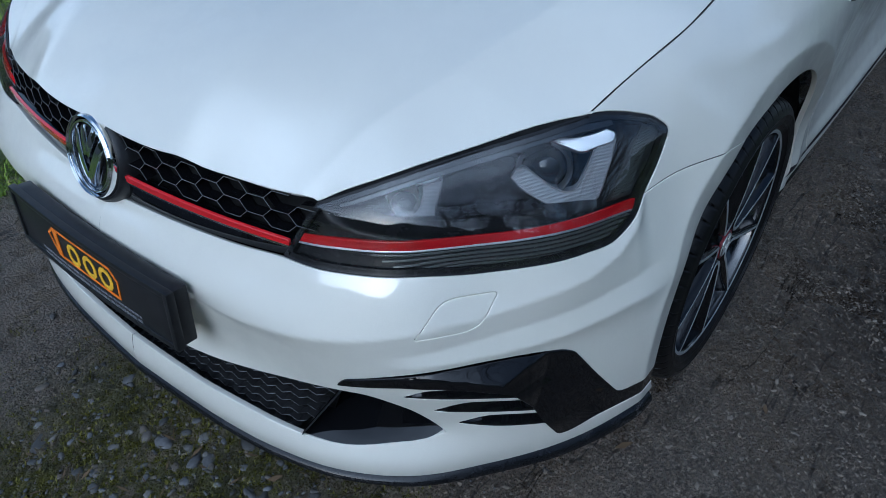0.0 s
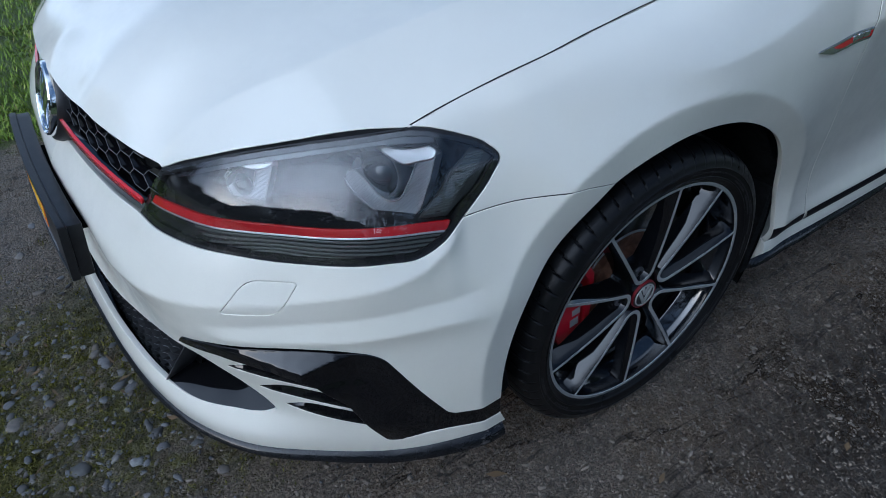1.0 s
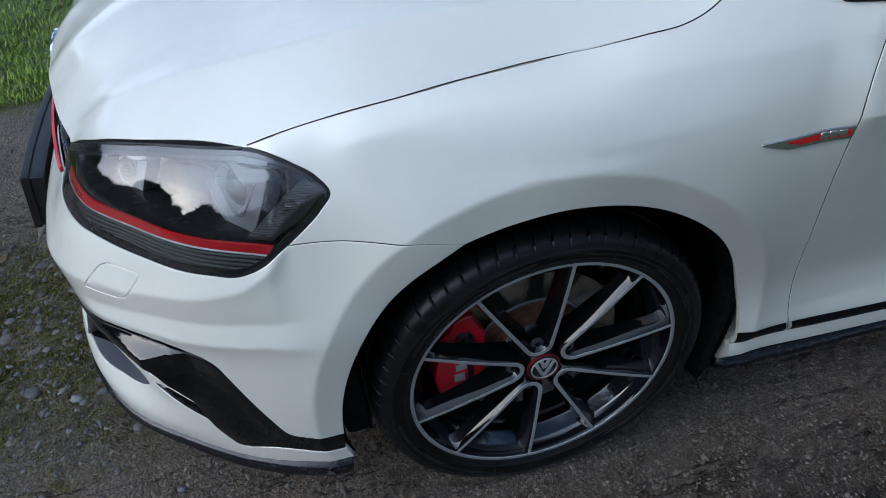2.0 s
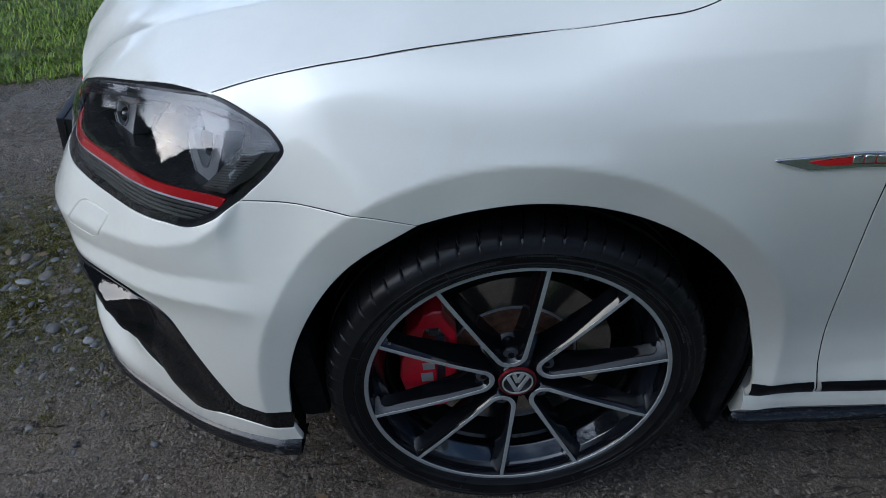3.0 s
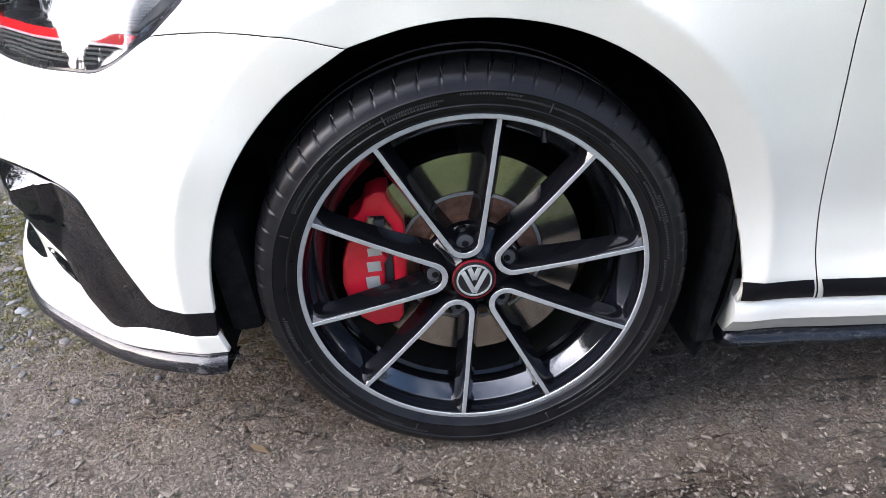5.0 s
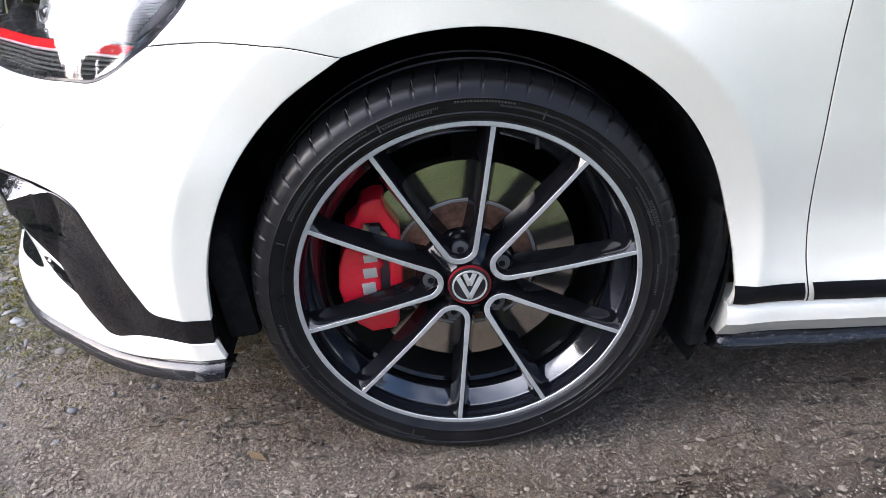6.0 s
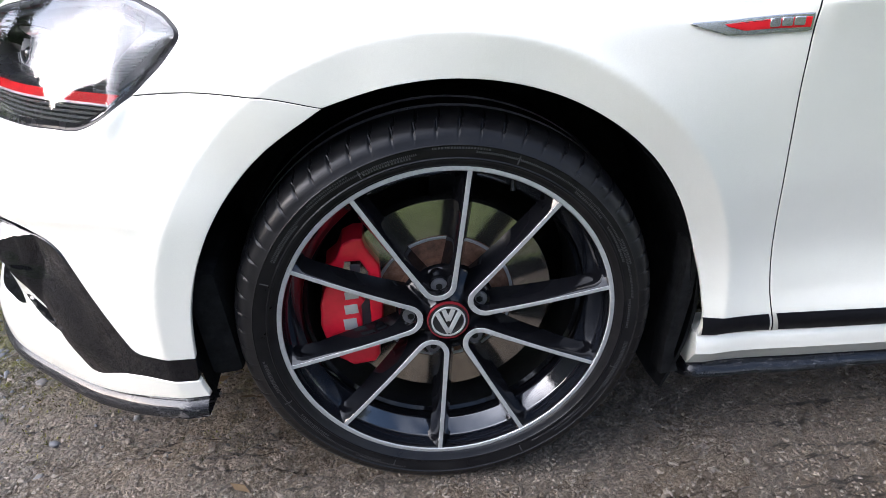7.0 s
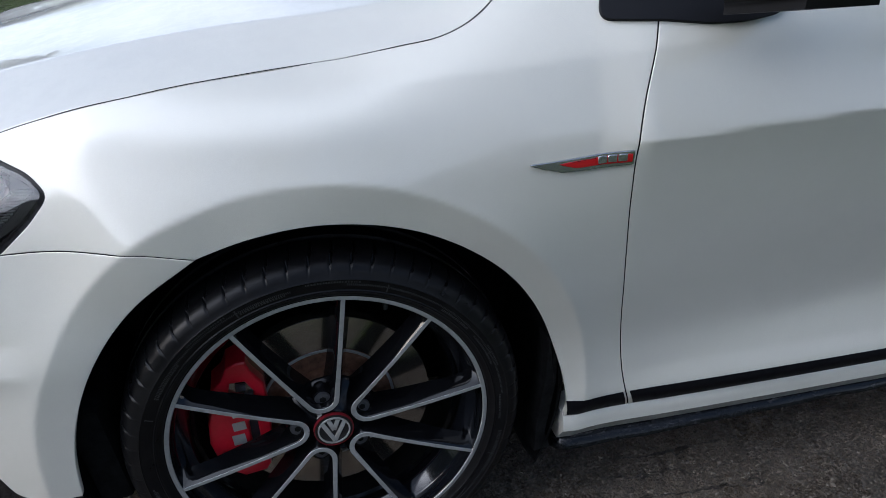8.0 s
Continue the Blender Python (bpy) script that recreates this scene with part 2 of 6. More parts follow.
def box_bm(size, at=(0, 0, 0), bevel=0.0, turn=None):
    bm = bmesh.new()
    bmesh.ops.create_cube(bm, size=1)
    bmesh.ops.scale(bm, vec=size, verts=bm.verts)
    if bevel:
        bmesh.ops.bevel(bm, geom=bm.edges[:], offset=bevel, segments=2, affect="EDGES", profile=.6)
    m = Matrix.Translation(at) @ (turn or Matrix())
    bmesh.ops.transform(bm, matrix=m, verts=bm.verts)
    return shade(bm)


def lathe(profile, n=96, axis="y", caps=False):
    """Turns (radius, along) pairs about the y axis; returns verts and faces."""
    k = len(profile)
    v, f = [], []
    for i in range(n):
        a = 2 * math.pi * i / n
        v += [(r * math.sin(a), y, r * math.cos(a)) for r, y in profile]
    for i in range(n):
        j = (i + 1) % n
        f += [(i * k + q, i * k + q + 1, j * k + q + 1, j * k + q) for q in range(k - 1)]
    return v, f


def bm_of(v, f):
    bm = bmesh.new()
    vs = [bm.verts.new(p) for p in v]
    for q in f:
        try:
            bm.faces.new([vs[i] for i in q])
        except ValueError:
            pass
    bmesh.ops.remove_doubles(bm, verts=bm.verts, dist=1e-5)
    bmesh.ops.recalc_face_normals(bm, faces=bm.faces)
    return bm


# ---- body form ----
CY = 0.87                    # the car's middle
CONTOUR = [(-.852, .87), (-.850, .745), (-.844, .61), (-.830, .48), (-.803, .36), (-.748, .245),
           (-.662, .142), (-.560, .063), (-.455, .006), (-.340, -.029), (-.220, -.044), (-.100, -.048),
           (.030, -.047), (.160, -.042), (.290, -.034), (.420, -.024), (.550, -.020), (.700, -.018),
           (.900, -.016), (1.150, -.015), (1.450, -.015)]
# cross-sections: inset of the skin behind the widest outline, every 6 cm of height from 0.16 up
NOSE = (-.050, -.052, -.035, -.006, .000, -.007, -.014, .026, .062, .095, .150, .220, .290, .360, .430)
NOSE_SIDE = (-.034, -.038, -.020, .000, .002, -.002, -.004, .034, .074, .100, .170, .250, .330, .410, .490)
CORNER_FRONT = (-.010, -.012, .016, .010, .000, -.003, .001, .018, .050, .075, .125, .200, .280, .360, .440)
CORNER = (.010, .004, .010, .010, .005, .008, .014, .030, .052, .082, .125, .190, .265, .350, .435)
CORNER_SIDE = (.012, .006, .006, .004, .004, .007, .010, .020, .040, .070, .110, .170, .250, .340, .430)
WHEEL_FRONT = (.010, .004, .000, .000, .002, .007, .016, .034, .054, .073, .099, .137, .203, .293, .393)
WHEEL_ARCH = (.010, .005, .000, .000, .000, .000, .003, .010, .023, .046, .076, .115, .184, .279, .384)
WHEEL_TOP = (.012, .010, .008, .006, .004, .002, .000, .000, .006, .018, .036, .068, .152, .260, .370)
FENDER_REAR = (.025, .020, .012, .010, .008, .006, .004, .003, .007, .016, .028, .053, .106, .178, .258)
DOOR_FRONT = (.070, .050, .020, .022, .024, .020, .014, .010, .006, .004, .008, .024, .050, .090, .140)
DOOR_MIDDLE = (.080, .055, .010, .022, .032, .029, .022, .014, .008, .004, .004, .016, .034, .055, .080)
INSETS = dict(zip((0, 3, 5, 6, 7, 9, 10, 12, 13, 15, 18, 20), (NOSE, NOSE_SIDE, CORNER_FRONT, CORNER, CORNER_SIDE, WHEEL_FRONT, WHEEL_ARCH, WHEEL_TOP, FENDER_REAR, DOOR_FRONT, DOOR_MIDDLE, DOOR_MIDDLE)))
ARCH_X, ARCH_Z, ARCH_R, FLARE_R = .0, .315, .373, .423


def hermite(knots, values, q):
    """Smooth curve through values at knots (rows may be vectors)."""
    k, v, q = np.asarray(knots, float), np.asarray(values, float), np.asarray(q, float)
    slope = np.gradient(v, k, axis=0)
    i = np.clip(np.searchsorted(k, q, side="right") - 1, 0, len(k) - 2)
    h = k[i + 1] - k[i]
    t = (q - k[i]) / h
    ext = v.ndim - 1
    t, h = t.reshape(t.shape + (1,) * ext), h.reshape(h.shape + (1,) * ext)
    a, b = 2 * t**3 - 3 * t**2 + 1, t**3 - 2 * t**2 + t
    c, d = -2 * t**3 + 3 * t**2, t**3 - t**2
    return a * v[i] + b * h * slope[i] + c * v[i + 1] + d * h * slope[i + 1]


STATION = np.arange(len(CONTOUR), dtype=float)
NET = hermite(list(INSETS), list(INSETS.values()), STATION)


def soft(v, w):
    """A ramp with a rounded foot: about max(v, 0)."""
    return .5 * (v + np.sqrt(v * v + w * w))


def step(a, b, v):
    t = np.clip((v - a) / (b - a), 0, 1)
    return t * t * (3 - 2 * t)


EDGE_A = ([0, 2.4, 3.4, 4.24, 5.2, 5.9, 6.5, 7.24, 7.7, 8.04, 8.35], [.47, .486, .503, .518, .542, .553, .570, .590, .607, .634, .668])
EDGE_B = ([4.6, 5.7, 6.6, 7.3, 7.9, 8.7], [.466, .478, .489, .502, .510, .506])
HOLLOW = ([4.6, 5.2, 5.84, 6.9, 7.7, 8.7], [.486, .497, .510, .532, .545, .552])


def ridge_line(v, slope, wide):
    """A crisp edge where v = 0: stands out, turns by slope, and fades over wide."""
    return slope * (soft(v, .0035) - soft(v, wide))


def skin(u, z):
    """The outer skin at place u along the outline and height z."""
    u, z = np.broadcast_arrays(np.asarray(u, float), np.asarray(z, float))
    c = hermite(STATION, CONTOUR, u)
    e = (hermite(STATION, CONTOUR, u + .02) - hermite(STATION, CONTOUR, u - .02))
    n = np.stack([e[..., 1], -e[..., 0]], -1)
    n /= np.linalg.norm(n, axis=-1, keepdims=True)          # outward
    rows = hermite(STATION, NET, u)
    # along the height
    f = np.clip((z - .16) / .06, 0, 13.999)
    i = f.astype(int)
    t = f - i
    g = lambda k: np.take_along_axis(rows, np.clip(k, 0, 14)[..., None], -1)[..., 0]
    p0, p1, p2, p3 = g(i - 1), g(i), g(i + 1), g(i + 2)
    d = p1 + .5 * t * (p2 - p0 + t * (2 * p0 - 5 * p1 + 4 * p2 - p3 + t * (3 * (p1 - p2) + p3 - p0)))
    x = c[..., 0]
    # flare round the wheel opening
    r = np.hypot(x - ARCH_X, z - ARCH_Z)
    front = step(-.15, -.33, x)
    fr = FLARE_R + .010 * step(-.36, -.20, x) - .003 * step(0, .25, x) + front * (.008 * step(.48, .60, z) - .008 * (1 - step(.30, .48, z)))
    lift = np.clip((z - .1) / .2, 0, 1) * step(7.4, 8.4, u)
    steep = .27 + .09 * step(8.9, 9.7, u) * (1 - step(10.5, 11.4, u))
    d = d + lift * (steep * soft(fr - r, .003) + ridge_line(r - fr, .24, .04))
    # two edges and the hollow between them that sweep round the bumper
    d = d + ridge_line(z - np.interp(u, *EDGE_A), .66, .034) * step(1.5, 3.0, u) * (1 - step(8.0, 8.35, u))
    side = step(4.6, 5.4, u) * (1 - step(8.1, 8.7, u))
    d = d + side * (ridge_line(z - np.interp(u, *EDGE_B), .74, .026) - ridge_line(z - np.interp(u, *HOLLOW), .56, .024))
    # shoulder edge along the door
    zc = .764 + .035 * (x - .463)
    gain = .016 * step(.40, .49, x)
    low, high = np.maximum(zc - z, 0), np.maximum(z - zc, 0)
    d = d - gain * (np.exp(-low / .045) * (z < zc) + np.exp(-high / .18) * (z >= zc))
    # shoulder edge above the wheel
    zs = np.interp(u, [8.7, 10.4, 11.6, 12.7, 13.9, 15.0, 17.0], [.788, .832, .847, .857, .868, .880, .90])
    d = d + ridge_line(z - zs, .32, .045) * step(8.6, 9.6, u) * (1 - step(15.2, 17.0, u))
    # the door's foot turns outwards
    d = d - .085 * soft(.302 + .24 * (x - .46) - z, .012) * step(.44, .60, x)
    return np.stack([c[..., 0] - n[..., 0] * d, c[..., 1] - n[..., 1] * d, z], -1)


# ---- panels cut from the skin ----
ARC = np.concatenate([[0], np.cumsum(np.hypot(*np.diff(np.array(CONTOUR), axis=0).T))])


def s_of(u):
    return np.interp(u, STATION, ARC)


def on_skin(s, z):
    return skin(np.interp(s, ARC, STATION), z)


def smooth_line(pts, step_m=.008, closed=False, sharp=()):
    """A dense smooth line through points; sharp: indices of corners."""
    p = np.asarray(pts, float)
    cuts = sorted(set(sharp)) if sharp else []
    if closed:
        if not cuts:
            cuts = [0]
        p = np.concatenate([p[cuts[0]:], p[:cuts[0] + 1]])
        cuts = [c - cuts[0] for c in cuts] + [len(p) - 1]
    else:
        cuts = sorted(set([0, *cuts, len(p) - 1]))
    out = []
    for a, b in zip(cuts[:-1], cuts[1:]):
        q = p[a:b + 1]
        k = np.concatenate([[0], np.cumsum(np.maximum(np.linalg.norm(np.diff(q, axis=0), axis=1), 1e-6))])
        n = max(2, int(math.ceil(k[-1] / step_m)) + 1)
        t = np.linspace(0, k[-1], n)
        c = hermite(k, q, t) if len(q) > 2 else q[0] + (q[1] - q[0]) * (t / k[-1])[:, None]
        out.append(c[:-1])
    if not closed:
        out.append(p[-1:])
    return np.concatenate(out)


def round_poly(pts, radius, step_m=.004):
    """A closed outline of straight runs whose corners are rounded; radius: one, or one for each corner."""
    p = np.asarray(pts, float)
    out = []
    for i in range(len(p)):
        r = radius[i] if isinstance(radius, (list, tuple)) else radius
        a, b = p[i - 1] - p[i], p[(i + 1) % len(p)] - p[i]
        la, lb = np.linalg.norm(a), np.linalg.norm(b)
        r = min(r, la * .45, lb * .45)
        q0, q1 = p[i] + a / la * r, p[i] + b / lb * r
        for t in np.linspace(0, 1, max(2, int(r / step_m) + 3)):
            out.append((1 - t) ** 2 * q0 + 2 * t * (1 - t) * p[i] + t * t * q1)
    full = []
    for q, n in zip(out, out[1:] + out[:1]):
        k = max(1, int(np.linalg.norm(n - q) / .008))
        full += [q + (n - q) * j / k for j in range(k)]
    return np.array(full)


def uz(*pts):
    """Outline points (place along, height) to metres along the outline."""
    a = np.array(pts, float)
    a[:, 0] = s_of(a[:, 0])
    return a


def inside(poly, q):
    x, y = q[:, 0], q[:, 1]
    r = np.zeros(len(q), bool)
    j = len(poly) - 1
    for i in range(len(poly)):
        xi, yi, xj, yj = *poly[i], *poly[j]
        if yi != yj:
            r ^= ((yi > y) != (yj > y)) & (x < (xj - xi) * (y - yi) / (yj - yi) + xi)
        j = i
    return r


def area(poly):
    x, y = poly[:, 0], poly[:, 1]
    return .5 * np.sum(x * np.roll(y, -1) - y * np.roll(x, -1))


def inset(poly, d):
    """Moves a closed outline inwards by d (outwards: minus)."""
    if area(poly) < 0:
        poly = poly[::-1]
    a, b = poly - np.roll(poly, 1, 0), np.roll(poly, -1, 0) - poly
    na = np.stack([-a[:, 1], a[:, 0]], 1) / np.maximum(np.linalg.norm(a, axis=1), 1e-9)[:, None]
    nb = np.stack([-b[:, 1], b[:, 0]], 1) / np.maximum(np.linalg.norm(b, axis=1), 1e-9)[:, None]
    m = na + nb
    m /= np.maximum(np.linalg.norm(m, axis=1), .5)[:, None]
    return poly + m * d


def surface_normal(fn, a, b, h=.0015):
    du = fn(a + h, b) - fn(a - h, b)
    dv = fn(a, b + h) - fn(a, b - h)
    n = np.cross(du, dv)
    return n / np.maximum(np.linalg.norm(n, axis=1), 1e-9)[:, None]


def cut_panel(name, fn, outline, holes=(), res=.011, gap=.0018, depth=.012, mats=PAINT, flip=False, mirror=False, offset=None, lip=True):
    """A panel of the surface fn(a, b) inside an outline, less holes, with rounded, folded edges.
    mirror: joined with its own mirror image at the car's middle (where a = 0)."""
    from mathutils.geometry import delaunay_2d_cdt
    loops = [inset(np.asarray(outline, float), gap)] + [inset(np.asarray(h, float), -gap)[::-1] for h in holes]
    if mirror:
        o = loops[0]
        o[np.asarray(o[:, 0] < .004)] *= (0, 1)
        full = []
        for p, q in zip(o, np.roll(o, -1, 0)):
            n = int(np.linalg.norm(q - p) / res) if p[0] == 0 and q[0] == 0 else 1
            full += [p + (q - p) * k / max(n, 1) for k in range(max(n, 1))]
        loops[0] = np.array(full)
    lo, hi = loops[0].min(0), loops[0].max(0)
    gx, gy = np.meshgrid(np.arange(lo[0] + res * .5, hi[0], res), np.arange(lo[1] + res * .5, hi[1], res), indexing="ij")
    gx = gx + (np.arange(gx.shape[1]) % 2)[None, :] * res * .5
    q = np.stack([gx.ravel(), gy.ravel()], 1)
    ok = inside(loops[0], q)
    for h in loops[1:]:
        ok &= ~inside(h, q)
    edge = np.concatenate(loops)
    q = q[ok]
    near = np.array([np.min(np.sum((edge - p) ** 2, 1)) for p in q]) if len(q) else np.zeros(0)
    q = q[near > (res * .45) ** 2] if len(q) else q
    pts, cons, k = [], [], 0
    for l in loops:
        pts += [tuple(p) for p in l]
        cons += [(k + i, k + (i + 1) % len(l)) for i in range(len(l))]
        k += len(l)
    pts += [tuple(p) for p in q]
    ov, oe, of, *_ = delaunay_2d_cdt([Vector(p) for p in pts], cons, [], 0, 1e-7)
    P = np.array([(v.x, v.y) for v in ov])
    T = np.array([tuple(f) for f in of])
    mid = P[T].mean(1)
    ok = inside(loops[0], mid)
    for h in loops[1:]:
        ok &= ~inside(h, mid)
    T = T[ok]
    base = fn if offset is None else (lambda a, b: fn(a, b) + offset(a, b)[:, None] * surface_normal(fn, a, b) * (-1 if flip else 1))
    V = base(P[:, 0], P[:, 1])
    N = surface_normal(base, P[:, 0], P[:, 1])
    if flip:
        N = -N
    g = np.cross(V[T[:, 1]] - V[T[:, 0]], V[T[:, 2]] - V[T[:, 0]])
    bad = np.sum(g * N[T[:, 0]], 1) < 0
    T[bad] = T[bad][:, ::-1]
    verts, norms, faces = [V], [N], [T]
    # folded edge
    count = {}
    for t in T:
        for a, b in ((t[0], t[1]), (t[1], t[2]), (t[2], t[0])):
            count[(a, b)] = 1
    rim = [(a, b) for a, b in count if (b, a) not in count]
    if mirror:
        rim = [(a, b) for a, b in rim if not (abs(P[a, 0]) < 1e-6 and abs(P[b, 0]) < 1e-6)]
    if lip and rim:
        out = np.zeros_like(V)
        for a, b in rim:
            w = np.cross(V[b] - V[a], N[a])
            w /= max(np.linalg.norm(w), 1e-9)
            out[a] += w
            out[b] += w
        ids = sorted({i for e in rim for i in e})
        where = {i: j for j, i in enumerate(ids)}
        o = out[ids]
        o /= np.maximum(np.linalg.norm(o, axis=1), 1e-9)[:, None]
        if mirror:
            o[np.abs(P[ids, 0]) < 1e-6, 1] = 0
        v0, n0, n = V[ids], N[ids], len(ids)
        k0 = len(V)
        verts += [v0 + o * .0009 - n0 * .0005, v0 + o * .0013 - n0 * .0018, v0 + o * .0013 - n0 * depth]
        norms += [(n0 + o * .8), (o + n0 * .25), o]
        for a, b in rim:
            i, j = where[a], where[b]
            faces += [np.array([(a, k0 + i, b), (b, k0 + i, k0 + j), (k0 + i, k0 + n + i, k0 + j), (k0 + j, k0 + n + i, k0 + n + j),
                                (k0 + n + i, k0 + 2 * n + i, k0 + n + j), (k0 + n + j, k0 + 2 * n + i, k0 + 2 * n + j)])]
    V, N, F = np.concatenate(verts), np.concatenate(norms), np.concatenate(faces)
    N /= np.maximum(np.linalg.norm(N, axis=1), 1e-9)[:, None]
    if mirror:
        k = len(V)
        on = np.abs(V[:, 1] - CY) < 1e-5
        N[on, 1] = 0
        V2, N2 = V * (1, -1, 1) + (0, 2 * CY, 0), N * (1, -1, 1)
        V, N, F = np.concatenate([V, V2]), np.concatenate([N, N2]), np.concatenate([F, F[:, ::-1] + k])
    return mesh_from(name, V, F, mats, N)


def ribbon(name, line, fn, depth, width, mats, flip=False, closed=False):
    """A flat band that follows a line on the surface fn at a depth behind it."""
    p = np.asarray(line, float)
    d = np.gradient(p, axis=0)
    d /= np.maximum(np.linalg.norm(d, axis=1), 1e-9)[:, None]
    n2 = np.stack([-d[:, 1], d[:, 0]], 1) * width / 2
    rows = []
    for q in (p - n2, p + n2):
        n = surface_normal(fn, q[:, 0], q[:, 1]) * (-1 if flip else 1)
        rows.append(fn(q[:, 0], q[:, 1]) - n * depth)
    n = len(p)
    f = [(i, i + 1, n + i + 1, n + i) for i in range(n - 1)] + ([(n - 1, 0, n, 2 * n - 1)] if closed else [])
    return mesh_from(name, np.concatenate(rows), f, mats)


# outlines, as (place along the outline, height)
U_OF_X = lambda x: float(np.interp(x, [c[0] for c in CONTOUR], STATION))


def arch_point(a, r=ARCH_R):
    """A point of the wheel opening, a: degrees from the front over the top."""
    return (U_OF_X(ARCH_X - r * math.cos(radians(a))), ARCH_Z + r * math.sin(radians(a)))


LAMP = [(3.80, .697), (4.92, .742), (6.05, .767), (7.29, .786), (7.60, .789), (8.05, .785), (8.38, .776), (8.78, .757), (8.91, .742), (8.76, .716), (8.45, .683),
        (8.20, .661), (7.95, .641), (7.64, .6255), (7.20, .6230), (6.58, .6190), (5.90, .6155), (5.20, .6185), (4.55, .614), (3.9, .608), (3.30, .605), (3.50, .650)]
LAMP_LINE = smooth_line(uz(*LAMP), closed=True, sharp=(0, 20))
FENDER_SEAM = [(8.30, .668), (8.75, .672), (9.25, .6745), (9.92, .672), (10.53, .657)]
HOOD_SEAM = [(7.60, .789), (8.6, .820), (9.82, .848), (10.8, .864), (11.77, .876), (12.9, .897), (13.36, .908), (13.62, .920), (13.85, .936), (14.0, .950)]
DOOR_GAP = [(15.66, .925), (15.53, .874), (15.40, .82), (15.32, .765), (15.33, .69), (15.41, .578), (15.56, .408), (15.64, .333), (15.70, .296), (15.83, .250)]
GRILLE_LOW = [(0, .582), (.7, .584), (1.6, .588), (2.5, .595), (3.30, .605)]
SKIRT = [(8.78, .226), (8.1, .215), (7.2, .196), (6.3, .188), (5.4, .186), (4.5, .185), (3.5, .184), (2.3, .184), (1.2, .185), (0, .186)]
INTAKE = [(0, .305), (1.24, .312), (2.0, .326), (2.9, .352), (3.7, .374), (4.10, .381), (4.47, .382), (4.95, .352), (5.42, .280), (5.2, .268), (4.7, .258), (4.0, .249),
          (3.5, .252), (2.6, .262), (1.45, .262), (0, .264)]
TRIM = [(4.08, .400), (4.21, .420), (4.88, .449), (5.3, .461), (5.83, .4675), (6.45, .468), (6.87, .459), (7.05, .447), (7.45, .371), (7.86, .300), (7.97, .294), (8.3, .294), (8.69, .294),
        (8.68, .255), (8.3, .253), (7.95, .253), (7.5, .245), (7.12, .229), (6.95, .230), (6.66, .300), (6.45, .362), (6.24, .406), (6.08, .423), (5.67, .430), (5.25, .431), (4.86, .424), (4.5, .412)]
WASHER = [(5.12, .527), (5.46, .586), (6.10, .588), (5.82, .533)]
SLATS = [[(4.93, .3905), (5.22, .411), (5.7, .405), (6.40, .388), (6.63, .3530), (5.9, .3735), (5.25, .3865)],
         [(5.28, .347), (5.65, .3685), (6.1, .3600), (6.66, .3435), (6.81, .3110), (6.1, .3300), (5.42, .3415)],
         [(5.58, .306), (5.92, .3240), (6.3, .3165), (6.84, .3015), (6.98, .266), (6.3, .285), (5.76, .2995)]]

car = new("car")
tagged(car, "pearl white hatchback with black and red trim parked on a lane", "car")

# bumper
arch_front = [arch_point(a) for a in (50, 35, 20, 8)] + [(8.70, .305), (8.69, .258)]
lamp_low = [p for p in reversed(LAMP[11:21])]
out_b = np.concatenate([
    smooth_line(uz(*GRILLE_LOW))[:-1],
    smooth_line(uz(*lamp_low, (8.30, .668)))[:-1],
    smooth_line(uz(*FENDER_SEAM))[:-1],
    smooth_line(uz(FENDER_SEAM[-1], *arch_front, SKIRT[0]), sharp=(0, 7))[:-1],
    smooth_line(uz(*SKIRT))])
hole_in = np.concatenate([smooth_line(uz(*INTAKE), sharp=(8,))])
washer_line = round_poly(uz(*WASHER), [.008, .022, .008, .022])
trim_line = round_poly(uz(*TRIM), [.004 if i in (0, 12, 13) else .03 for i in range(len(TRIM))])
slat_lines = [round_poly(uz(*s), [.003, .03, .03, .002, .002, .03, .03]) for s in SLATS]
# the intake is open to the middle, so the outline runs round it
outline_b = np.concatenate([out_b, hole_in[::-1]])
bumper = part("front_bumper", cut_panel("front_bumper", on_skin, outline_b, [washer_line, trim_line, *slat_lines], res=.0058, flip=False, mirror=True), car)


TRIM_TOP = (s_of(np.array([p[0] for p in TRIM[:8]])), np.array([p[1] for p in TRIM[:8]]))


def trim_form(s, z):
    """An up-facing facet that widens along the blade, then the upright face of the block below and behind its edge."""
    u = np.interp(s, ARC, STATION)
    top = np.interp(s, *TRIM_TOP)
    edge_z = np.minimum(np.interp(u, [4.0, 4.9, 5.3, 5.67, 6.07, 6.40, 6.9, 7.1], [.41, .447, .453, .449, .440, .456, .468, .470]), top)
    lean = 1.05 * step(4.3, 5.2, u) + .02
    a, b = np.clip(top - z, 0, 1), top - edge_z
    rise = .5 * (a + b - np.sqrt((a - b) ** 2 + .002 ** 2))         # rounded edge between facet and face
    back = .10 * np.clip(edge_z - z, 0, .2) * step(5.6, 6.4, u)     # the face leans back towards its foot
    edge = np.interp(z, [.20, .22, .30, .36, .391, .41], [6.98, 6.92, 6.66, 6.45, 6.20, 5.9])
    proud = .003 + .012 * step(.215, .29, z) * (1 - step(.05, .80, u - edge)) * step(5.9, 6.4, u) * (1 - step(.40, .44, z))
    return np.maximum(lean * rise - back, -.004) + proud


